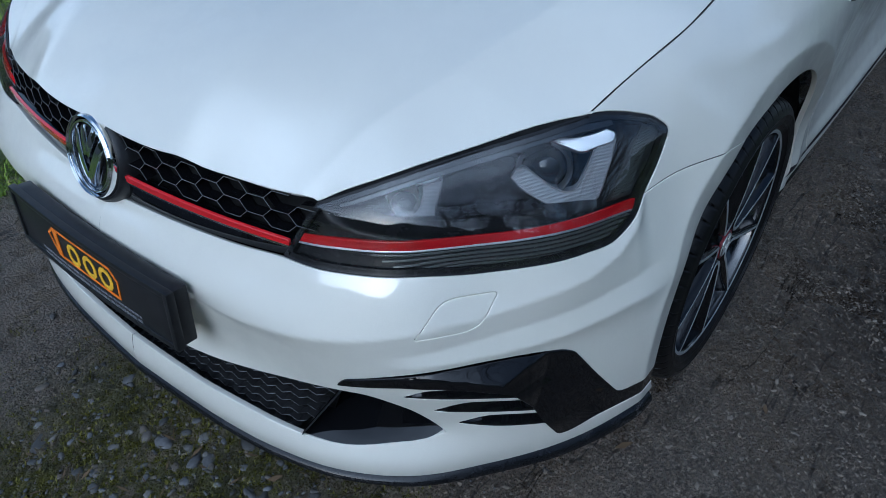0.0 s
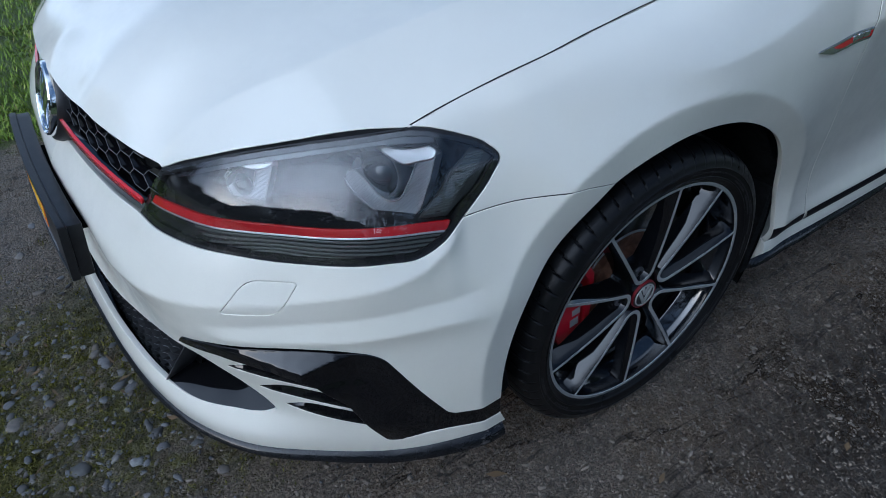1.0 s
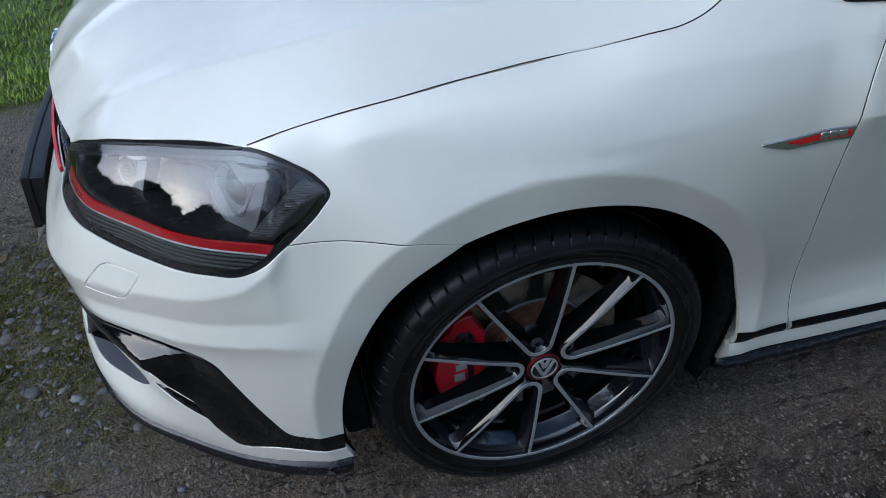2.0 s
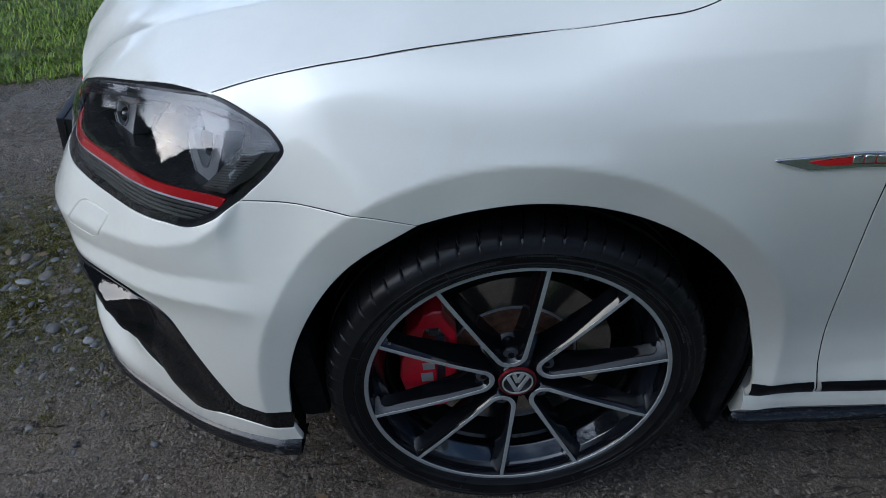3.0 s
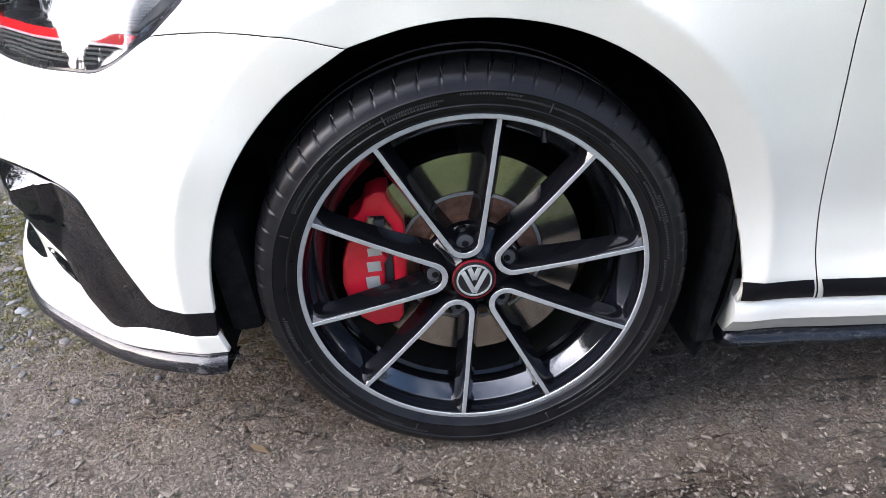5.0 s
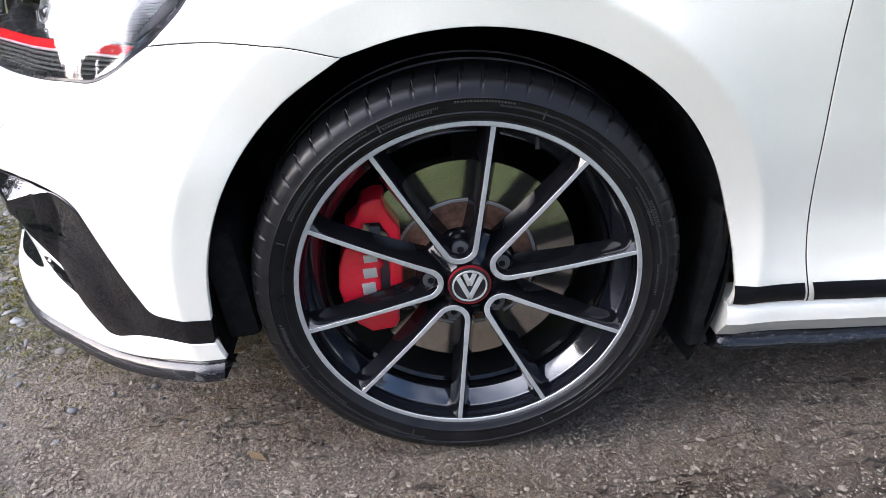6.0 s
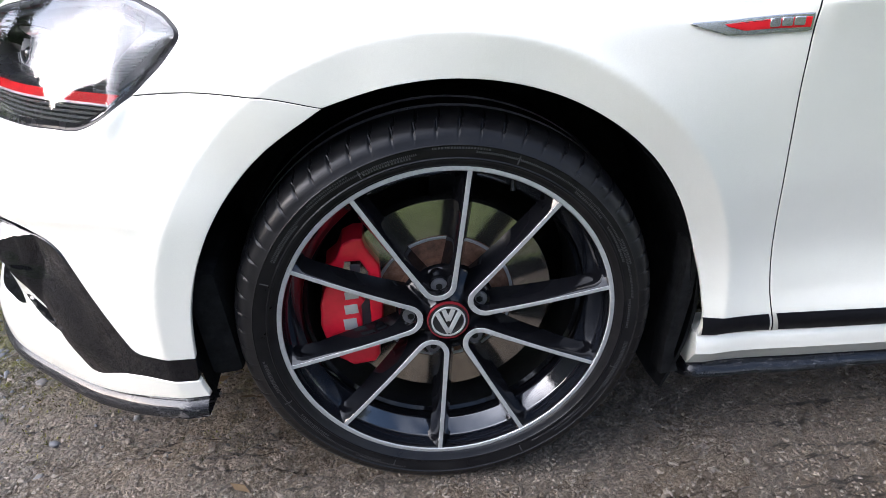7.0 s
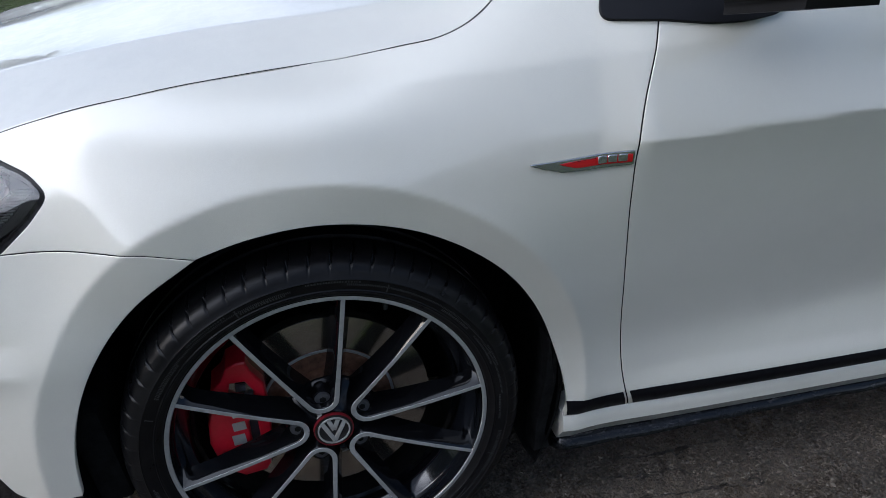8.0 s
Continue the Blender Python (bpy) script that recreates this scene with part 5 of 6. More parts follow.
def bent_box(size, at, bevel=.002):
    bm = box_bm(size, at, bevel)
    for k in range(-9, 10):
        x = at[0] + size[0] * k / 20
        bmesh.ops.bisect_plane(bm, geom=bm.verts[:] + bm.edges[:] + bm.faces[:], plane_co=(x, 0, 0), plane_no=(1, 0, 0))
    return shade(bend(bm), 30)


plate = part("number_plate", mesh_of("number_plate", bent_box((PW, .010, PH), (0, 0, 0)), SATIN), car, "black show plate with an orange print in a plastic holder")
plate.matrix_basis = plate_m
for z in (PH / 2 + .004, -PH / 2 - .004):
    part("holder_rail", mesh_of("holder_rail", bent_box((PW + .020, .015, .012), (0, -.001, z), .003), SATIN), plate, "black plastic holder rail")
part("holder", mesh_of("holder", bent_box((PW + .014, .028, PH + .014), (0, .0195, 0), .004), SATIN), plate, "deep black plastic holder")
part("bracket", mesh_of("bracket", bent_box((PW * .55, .034, PH * .60), (0, .045, 0), .003), DEEP), plate)
for sx in (-1, 1):
    part("holder_end", mesh_of("holder_end", bend(box_bm((.012, .016, PH + .018), (sx * (PW / 2 + .005), -.001, 0), .003)), SATIN), plate)


def loop_print(pts, w, mat, y=-.0060, closed=False):
    cu = bmesh.new()
    P = [Vector((x, y, z)) for x, z in pts]
    if closed:
        P.append(P[0])
    for a, b in zip(P[:-1], P[1:]):
        d = (b - a)
        m = Matrix.Translation((a + b) / 2) @ Matrix.Rotation(math.atan2(d.x, d.z), 4, "Y") @ Matrix.Diagonal((w, .0012, d.length + w * .8, 1))
        bmesh.ops.create_cube(cu, size=1, matrix=m)
    return mesh_of("print", bend(cu), mat)


x0, x1, zt, zl = -.115, .115, .036, -.022
part("print_outline", loop_print([(x0 + .02, zt), (x1 - .02, zt), (x1, zt - .02), (x1 - .004, zl), (x1 - .03, zl), (x0 + .03, zl), (x0 + .016, zl + .01), (x0, zt - .016)], .005, ORANGE, closed=True), plate, "orange printed outline")
for cx in (-.078, -.030, .024, .076):
    if cx == -.078:
        arc, wd, cl_ = [(cx - .010, .026), (cx - .010, -.016)], .016, False
    else:
        arc, wd, cl_ = [(cx + .017 * math.cos(radians(a)), .005 + .019 * math.sin(radians(a))) for a in range(0, 360, 30)], .0085, True
    part("print_shape", loop_print(arc, wd, YELLOW if cx > -.05 else ORANGE, closed=cl_), plate, "orange and yellow printed shape")
for k, (z, n, w) in enumerate(((-.036, 26, .0046), (-.047, 30, .0052))):
    bm = bmesh.new()
    rnd = random.Random(k)
    x = -.165
    while x < .165:
        ww = rnd.uniform(.003, .008)
        bmesh.ops.create_cube(bm, size=1, matrix=Matrix.Translation((x, -.0058, z)) @ Matrix.Diagonal((ww, .001, w, 1)))
        x += ww + rnd.uniform(.002, .004)
    part("small_print", mesh_of("small_print", bend(bm), FLAT_GREY), plate, "row of small grey bars")

# ---- side badge ----
def badge_piece(name, pts, d, mat, parent, label="", depth=.003):
    l = smooth_line(uz(*pts), .004, closed=True, sharp=tuple(range(len(pts))))
    return cut_panel(name, on_skin, l, res=.006, gap=0, depth=depth, mats=mat, offset=lambda s, z: np.full_like(s, d))


sb = badge_piece("side_badge", [(14.09, .7455), (14.5, .7475), (15.27, .7545), (15.27, .7350), (14.75, .7315), (14.45, .7320)], .004, BADGE, car)
for ob, host in zip(both("side_badge", sb, car, "chrome side badge with red infill and small bars"), (0, 1)):
    part("badge_infill", badge_piece("badge_infill", [(14.42, .7430), (15.25, .7505), (15.25, .7395), (14.62, .7365)], .0048, RED, ob, depth=.001), ob, "red infill").matrix_basis = Matrix()
    for k in range(3):
        u0 = 14.87 + k * .115
        part("badge_bar", badge_piece("badge_bar", [(u0, .7480 + k * .001), (u0 + .085, .7486 + k * .001), (u0 + .085, .7402 + k * .001), (u0, .7396 + k * .001)], .0066, BADGE, ob, depth=.003), ob, "chrome bar").matrix_basis = Matrix()

# ---- mirror ----
def mirror_unit():
    l = round_poly(uz((15.02, .9215), (15.72, .9195), (16.2, .913), (16.6, .913), (17.0, .922), (17.1, .990), (15.2, .990)), [.018, .01, .02, .02, .02, .01, .01])
    sail = cut_panel("sail_panel", on_skin, l, res=.008, gap=0, depth=.02, mats=MIRROR_FOOT, offset=lambda s, z: np.full_like(s, .006))
    s, s2 = both("door_mirror", sail, car, "black mirror foot with a white mirror housing")
    arm = bmesh.new()
    bmesh.ops.create_cube(arm, size=1)
    for v in arm.verts:
        t = .5 - v.co.y                                   # 0 at the door, 1 outside
        v.co = Vector((.62 + v.co.x * (.17 - .02 * t) + .04 * t, .0 - .15 * t, .955 + .035 * t + v.co.z * (.055 + .01 * t)))
    bmesh.ops.bevel(arm, geom=arm.edges[:], offset=.022, segments=5, affect="EDGES")
    arm_me = mesh_of("arm", shade(arm, 60), MIRROR_FOOT)
    house = bmesh.new()
    bmesh.ops.create_uvsphere(house, u_segments=28, v_segments=18, radius=1)
    for v in house.verts:
        q = v.co
        v.co = Vector((.69 + .065 * math.copysign(abs(q.x) ** .7, q.x), -.20 + .125 * math.copysign(abs(q.y) ** .75, q.y), 1.06 + .085 * math.copysign(abs(q.z) ** .7, q.z)))
    hm = mesh_of("mirror_housing", shade(house, 60), PAINT)
    for o in (s, s2):
        part("arm", arm_me, o)
        part("mirror_housing", hm, o, "white housing")


mirror_unit()

# ---- rest of the body: floor, tail, cabin ----
def section(x, y0, z0, z1, round_=.12, n=10):
    """Half a cross-section from the sill up and over to the middle."""
    pts = [(x, y0 + .02, z0)]
    for i in range(n + 1):
        a = math.pi / 2 * i / n
        pts.append((x, y0 + round_ - round_ * math.cos(a), z1 - round_ + round_ * math.sin(a)))
    pts.append((x, CY, z1 + .01))
    return pts


def closed_loft(name, sections, mat, angle=35):
    k = len(sections[0])
    v = [p for s in sections for p in s]
    f = [(i * k + j, (i + 1) * k + j, (i + 1) * k + j + 1, i * k + j + 1) for i in range(len(sections) - 1) for j in range(k - 1)]
    n = len(v)
    v2 = [(x, 2 * CY - y, z) for x, y, z in v]
    bm = bm_of(v + v2, f + [tuple(i + n for i in reversed(q)) for q in f])
    bmesh.ops.holes_fill(bm, edges=[e for e in bm.edges if e.is_boundary], sides=0)
    bmesh.ops.recalc_face_normals(bm, faces=bm.faces)
    return mesh_of(name, shade(bm, angle), mat)


part("tail", closed_loft("tail", [section(1.43, .0, .20, .98, .05), section(2.1, -.015, .20, .99, .06), section(2.22, -.02, .66, 1.0, .06), section(2.63, -.025, .70, 1.0, .07), section(3.04, -.02, .66, 1.0, .08), section(3.15, -.01, .22, 1.0, .09),
                                 section(3.35, .05, .26, .97, .10), section(3.41, .12, .32, .90, .12)], PAINT), car)
part("cabin", closed_loft("cabin", [section(.40, .10, .93, 1.0, .05), section(1.05, .17, .93, 1.36, .10), section(1.5, .18, .93, 1.435, .12), section(2.6, .19, .93, 1.40, .12), section(3.0, .21, .93, 1.30, .12), section(3.3, .16, .93, .99, .05)], DARKGLASS), car, "dark tinted windows")
part("roof", closed_loft("roof", [section(1.06, .24, 1.33, 1.372, .03), section(1.5, .24, 1.39, 1.447, .04), section(2.6, .25, 1.36, 1.412, .04), section(3.05, .26, 1.24, 1.305, .04)], PAINT), car)
part("underbody", mesh_of("underbody", box_bm((3.9, 1.24, .05), (1.25, CY, .215), .01), DEEP), car)
part("inner_shell", mesh_of("inner_shell", box_bm((.95, 1.10, .30), (-.05, CY, .47), .05), DEEP), car)
part("cowl", mesh_of("cowl", box_bm((.10, 1.40, .03), (.41, CY, .955), .01), DEEP), car)


# ---- ground ----
GROUND = node_mat("worn_tarmac_and_gravel", (.1, .1, .1), .8, spec=.5)
pos = noise_node(GROUND, 1.0).inputs["Vector"].links[0].from_socket
sep = GROUND.node_tree.nodes.new("ShaderNodeSeparateXYZ")
GROUND.node_tree.links.new(pos, sep.inputs["Vector"])
fine, mid_, big = noise_node(GROUND, 230, 7, .8), noise_node(GROUND, 22, 6, .65), noise_node(GROUND, 2.2, 5, .6)
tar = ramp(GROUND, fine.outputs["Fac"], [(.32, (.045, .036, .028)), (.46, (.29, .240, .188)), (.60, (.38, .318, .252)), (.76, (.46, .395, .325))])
brown = ramp(GROUND, fine.outputs["Fac"], [(.32, (.065, .048, .033)), (.48, (.29, .226, .162)), (.74, (.44, .36, .275))])
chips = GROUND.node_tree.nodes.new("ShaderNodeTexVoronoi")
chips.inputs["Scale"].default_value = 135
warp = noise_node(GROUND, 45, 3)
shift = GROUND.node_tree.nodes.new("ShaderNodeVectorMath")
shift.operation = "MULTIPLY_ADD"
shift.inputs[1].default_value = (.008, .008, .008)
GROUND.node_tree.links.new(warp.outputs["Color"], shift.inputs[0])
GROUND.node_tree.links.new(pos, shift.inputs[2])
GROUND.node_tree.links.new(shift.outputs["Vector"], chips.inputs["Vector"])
# shade in the gaps between the chips is put into the colour
crevice_shade = ramp(GROUND, chips.outputs["Distance"], [(.30, grey(0)), (.75, grey(.7))])
tar = mixed(GROUND, tar, (.030, .025, .020), crevice_shade)
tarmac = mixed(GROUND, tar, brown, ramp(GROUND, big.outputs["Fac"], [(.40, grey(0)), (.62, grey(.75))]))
# fine cracks along the lane
grain = GROUND.node_tree.nodes.new("ShaderNodeMapping")
grain.inputs["Scale"].default_value = (1.4, 9.0, 1.0)
GROUND.node_tree.links.new(pos, grain.inputs["Vector"])
crack = noise_node(GROUND, 1.0, 4, .55)
GROUND.node_tree.links.new(grain.outputs["Vector"], crack.inputs["Vector"])
crack_line = ramp(GROUND, crack.outputs["Fac"], [(.488, grey(0)), (.497, grey(.85)), (.503, grey(.85)), (.512, grey(0))])
patchy = ramp(GROUND, big.outputs["Fac"], [(.42, grey(0)), (.56, grey(1))])
crack_on = GROUND.node_tree.nodes.new("ShaderNodeMath")
crack_on.operation = "MULTIPLY"
GROUND.node_tree.links.new(crack_line, crack_on.inputs[0])
GROUND.node_tree.links.new(patchy, crack_on.inputs[1])
tarmac = mixed(GROUND, tarmac, (.012, .010, .008), crack_on.outputs[0])
lane_shade_tone = (.038, .026, .016)
moss = ramp(GROUND, mid_.outputs["Fac"], [(.32, (.028, .027, .012)), (.50, (.085, .080, .024)), (.68, (.19, .175, .050))])


def band_mask(m, y0, y1, soft_, wob):
    """1 between y0 and y1, with an uneven edge."""
    n, l = m.node_tree.nodes, m.node_tree.links
    add = n.new("ShaderNodeMath")
    add.operation = "MULTIPLY_ADD"
    l.new(wob, add.inputs[0])
    add.inputs[1].default_value = .5
    l.new(sep.outputs["Y"], add.inputs[2])
    outs = []
    for a, b in ((y0 + .25 - soft_, y0 + .25 + soft_), (y1 + .25 + soft_, y1 + .25 - soft_)):
        r = n.new("ShaderNodeMapRange")
        r.inputs["From Min"].default_value, r.inputs["From Max"].default_value = a, b
        l.new(add.outputs[0], r.inputs["Value"])
        outs.append(r.outputs["Result"])
    mul = n.new("ShaderNodeMath")
    mul.operation = "MULTIPLY"
    for k in (0, 1):
        l.new(outs[k], mul.inputs[k])
    return mul.outputs[0]


strip = band_mask(GROUND, .38, 1.16, .14, mid_.outputs["Fac"])
part_moss = GROUND.node_tree.nodes.new("ShaderNodeMath")
part_moss.operation = "MULTIPLY"
GROUND.node_tree.links.new(strip, part_moss.inputs[0])
GROUND.node_tree.links.new(ramp(GROUND, noise_node(GROUND, 7, 6, .7).outputs["Fac"], [(.35, grey(.05)), (.53, grey(1))]), part_moss.inputs[1])
col = mixed(GROUND, tarmac, moss, part_moss.outputs[0])
turf = ramp(GROUND, mid_.outputs["Fac"], [(.30, (.055, .085, .014)), (.70, (.165, .215, .040))])
verge = band_mask(GROUND, 2.10, 400.0, .06, mid_.outputs["Fac"])
col = mixed(GROUND, col, turf, verge)
# shade on the lane beside the car is put into the colour, stronger rearwards
lane_shade = GROUND.node_tree.nodes.new("ShaderNodeMath")
lane_shade.operation = "MULTIPLY"
GROUND.node_tree.links.new(band_mask(GROUND, -.80, -.12, .14, mid_.outputs["Fac"]), lane_shade.inputs[0])
lane_shade_x = GROUND.node_tree.nodes.new("ShaderNodeMapRange")
lane_shade_x.interpolation_type = "SMOOTHSTEP"
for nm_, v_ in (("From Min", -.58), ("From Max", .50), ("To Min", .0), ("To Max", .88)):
    lane_shade_x.inputs[nm_].default_value = v_
GROUND.node_tree.links.new(sep.outputs["X"], lane_shade_x.inputs["Value"])
GROUND.node_tree.links.new(lane_shade_x.outputs["Result"], lane_shade.inputs[1])
col = mixed(GROUND, col, lane_shade_tone, lane_shade.outputs[0])
far_verge = band_mask(GROUND, -400.0, -.74, .05, mid_.outputs["Fac"])
col = mixed(GROUND, col, turf, far_verge)
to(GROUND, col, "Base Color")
wet = ramp(GROUND, noise_node(GROUND, 3.6, 5, .62).outputs["Fac"], [(.47, grey(0)), (.60, grey(1))])       # patches still wet from rain
to(GROUND, mixed(GROUND, ramp(GROUND, mid_.outputs["Fac"], [(.30, grey(.32)), (.70, grey(.66))]), (.15, .15, .15), wet), "Roughness")
rough_h = GROUND.node_tree.nodes.new("ShaderNodeMath")
rough_h.operation = "MULTIPLY_ADD"
GROUND.node_tree.links.new(chips.outputs["Distance"], rough_h.inputs[0])
rough_h.inputs[1].default_value = -.9
GROUND.node_tree.links.new(fine.outputs["Fac"], rough_h.inputs[2])
bump(GROUND, rough_h.outputs[0], 1.0, .028)


def ground_height(x, y):
    h = np.zeros_like(x)
    for k, (f, a) in enumerate(((1.3, .006), (4.1, .004), (11., .0025), (31., .0016), (71., .0012))):
        for q in range(3):
            th = 1.1 * q + k * .7
            h += a / 3 * np.sin(f * 6.28 * (x * math.cos(th) + y * math.sin(th)) * .5 + 1.7 * q + k) * np.cos(f * 2.1 * (x * math.sin(th) - y * math.cos(th)) + q)
    return h - .004


def ground_sheet():
    xs = np.concatenate([[-900, -300, -90, -30, -12, -6, -4], np.arange(-2.6, 1.9, .0115), [2.2, 3, 5, 9, 30, 90, 300, 900]])
    ys = np.concatenate([[-900, -300, -90, -30, -10, -4, -2], np.arange(-.7, 1.3, .0115), np.arange(1.3, 1.6, .03), np.arange(1.6, 3.2, .05), [3.6, 4.5, 6, 10, 30, 90, 300, 900]])
    X, Y = np.meshgrid(xs, ys, indexing="ij")
    rs = np.random.RandomState(5)
    Z = ground_height(X, Y) + rs.normal(0, .0030, X.shape)
    Z = np.where((np.abs(X) > 3.5) | (Y < -1.5) | (Y > 3.4), -.004, Z) + .03 * step(2.05, 2.35, Y)
    n = len(ys)
    V = np.stack([X.ravel(), Y.ravel(), Z.ravel()], 1)
    i, j = np.meshgrid(np.arange(len(xs) - 1), np.arange(n - 1), indexing="ij")
    b = (i * n + j).ravel()
    F = np.stack([b, b + n, b + n + 1, b + 1], 1)
    return mesh_from("ground", V, F, GROUND)


tagged(part("ground", ground_sheet()), "worn grey-brown tarmac lane with a mossy gravel middle and a grass verge", "ground", kind="structure")

# loose stones
STONE = node_mat("grey_stones", (.2, .2, .2), .62)
oi = STONE.node_tree.nodes.new("ShaderNodeNewGeometry")
base_c = ramp(STONE, oi.outputs["Random Per Island"], [(0, (.042, .040, .036)), (.35, (.088, .087, .086)), (.65, (.145, .147, .155)), (.9, (.12, .096, .070)), (1, (.26, .26, .255))])
sn = noise_node(STONE, 90, 5, .7)
to(STONE, mixed(STONE, base_c, (.05, .048, .045), ramp(STONE, sn.outputs["Fac"], [(.35, grey(.65)), (.65, grey(0))])), "Base Color")

GRIT = node_mat("dark_grit", (.1, .1, .1), .8, spec=.3)
og = GRIT.node_tree.nodes.new("ShaderNodeNewGeometry")
to(GRIT, ramp(GRIT, og.outputs["Random Per Island"], [(0, (.070, .056, .043)), (.5, (.16, .132, .103)), (.85, (.20, .168, .132)), (1, (.23, .195, .156))]), "Base Color")


def stones(name, places, label, mat, round_=False):
    """Many small broken stones as one mesh."""
    rs = np.random.RandomState(11)
    ico = bmesh.new()
    bmesh.ops.create_icosphere(ico, subdivisions=2 if round_ else 1, radius=1)
    iv = np.array([tuple(v.co) for v in ico.verts])
    jf = np.array([[v.index for v in f.verts] for f in ico.faces])
    ico.free()
    V, F = [], []
    for k, (x, y, r) in enumerate(places):
        wob = .28 if not round_ else .10
        lump = 1 + (.22 * np.sin(iv @ rs.normal(0, 2.2, 3) + rs.uniform(0, 6)) if round_ else 0 * iv[:, 0])
        p = iv * lump[:, None] * (1 + rs.uniform(-wob, wob, (len(iv), 1))) * (r * rs.uniform(.8, 1.5), r * rs.uniform(.6, 1.1), r * rs.uniform(.30, .55))
        a = rs.uniform(0, 6.28)
        c, s = math.cos(a), math.sin(a)
        p = np.stack([p[:, 0] * c - p[:, 1] * s, p[:, 0] * s + p[:, 1] * c, p[:, 2]], 1)
        V.append(p + (x, y, float(ground_height(np.array(x), np.array(y))) + r * (.02 if not round_ else -.12)))
        F.append(jf + k * len(iv))
    me = mesh_from(name, np.concatenate(V), np.concatenate(F), mat, smooth=round_)
    tagged(part(name, me), label, "gravel", kind="stuff")


rs = np.random.RandomState(3)
pl = []
for _ in range(4200):                                  # mossy middle strip in front of the car
    pl.append((rs.uniform(-2.3, -.35), rs.normal(.74, .27), rs.choice([.003, .0045, .0065, .010, .015, .020], p=[.43, .29, .16, .08, .03, .01]) * rs.uniform(.8, 1.25)))
for _ in range(15000):                                  # fine grit of the worn surface
    pl.append((rs.uniform(-.9, 1.2), rs.uniform(-.55, .25), rs.uniform(.0014, .0030)))
for _ in range(26000):                                  # wheel tracks and lane
    pl.append((rs.uniform(-2.0, 1.35), rs.uniform(-.5, 2.0) if rs.rand() < .35 else rs.uniform(-.5, .35), rs.choice([.0020, .0030, .0042, .0065], p=[.55, .33, .10, .02]) * rs.uniform(.8, 1.2)))
stones("gravel", pl[:4200], "loose grey gravel in the mossy middle of the lane", STONE, True)
stones("grit", pl[4200:], "fine dark grit on the worn tarmac", GRIT)

LITTER = node_mat("dead_stems", (.13, .085, .042), .8)
lv, lf = [], []
for k in range(420):                                   # dry stems and leaf bits
    x, y, a, l = rs.uniform(-2.2, -.5), rs.normal(.72, .25), rs.uniform(0, 3.14), rs.uniform(.012, .05)
    w = rs.uniform(.0006, .0014) if k % 9 else rs.uniform(.002, .004)
    d, n = np.array((math.cos(a), math.sin(a))) * l / 2, np.array((-math.sin(a), math.cos(a))) * w
    z = float(ground_height(np.array(x), np.array(y))) + .006
    b = len(lv)
    lv += [(x - d[0], y - d[1], z), (x + n[0], y + n[1], z + .003), (x + d[0], y + d[1], z + rs.uniform(0, .006)), (x - n[0], y - n[1], z + .002)]
    lf += [(b, b + 1, b + 2, b + 3)]
for k in range(70):                                    # fallen leaves on the lane
    x, y, a, l = rs.uniform(-2.6, .3), rs.uniform(-.45, 2.05), rs.uniform(0, 6.28), rs.uniform(.010, .024)
    d, n = np.array((math.cos(a), math.sin(a))) * l, np.array((-math.sin(a), math.cos(a))) * l * rs.uniform(.3, .5)
    z = float(ground_height(np.array(x), np.array(y))) + .004
    b = len(lv)
    lv += [(x - d[0], y - d[1], z + .004), (x - n[0] - d[0] * .2, y - n[1] - d[1] * .2, z + rs.uniform(.002, .008)), (x + d[0], y + d[1], z + rs.uniform(.001, .008)), (x + n[0], y + n[1], z + rs.uniform(.001, .006))]
    lf += [(b, b + 1, b + 2), (b, b + 2, b + 3)]
tagged(part("dry_litter", mesh_from("dry_litter", lv, lf, LITTER)), "dry brown stems and leaf bits on the lane", "litter", kind="stuff")

# moss cushions and grass
MOSS = node_mat("moss", (.06, .06, .015), .95, spec=.1)
mo = MOSS.node_tree.nodes.new("ShaderNodeNewGeometry")
to(MOSS, ramp(MOSS, mo.outputs["Random Per Island"], [(0, (.034, .033, .010)), (.5, (.105, .100, .020)), (1, (.20, .185, .038))]), "Base Color")
BLADE = node_mat("grass_blades", (.05, .10, .02), .55, spec=.3)
gr = BLADE.node_tree.nodes.new("ShaderNodeNewGeometry")
to(BLADE, ramp(BLADE, gr.outputs["Random Per Island"], [(0, (.10, .16, .018)), (.5, (.24, .35, .040)), (.9, (.33, .42, .06)), (1, (.40, .33, .13))]), "Base Color")


def tufts(name, count, where, height, width, mat, label, cat, seed):
    r = np.random.RandomState(seed)
    xy = where(r, count)
    h, a, lean = r.uniform(*height, count), r.uniform(0, 6.28, count), r.uniform(.3, 1.5, count)
    z = ground_height(xy[:, 0], xy[:, 1]) + .03 * step(2.05, 2.35, xy[:, 1]) - .003
    d = np.stack([np.cos(a), np.sin(a)], 1)
    n = np.stack([-d[:, 1], d[:, 0]], 1) * width
    p0, p1 = xy - n, xy + n
    m = xy + d * (h * lean * .35)[:, None]
    t = xy + d * (h * lean)[:, None]
    V = np.concatenate([np.c_[p0, z], np.c_[p1, z], np.c_[m + n * .7, z + h * .6], np.c_[m - n * .7, z + h * .6], np.c_[t, z + h]])
    i = np.arange(count)
    k = count
    F = [(a_, a_ + k, a_ + 2 * k, a_ + 3 * k) for a_ in i] + [(a_ + 3 * k, a_ + 2 * k, a_ + 4 * k) for a_ in i]
    tagged(part(name, mesh_from(name, V, F, mat)), label, cat, kind="stuff")


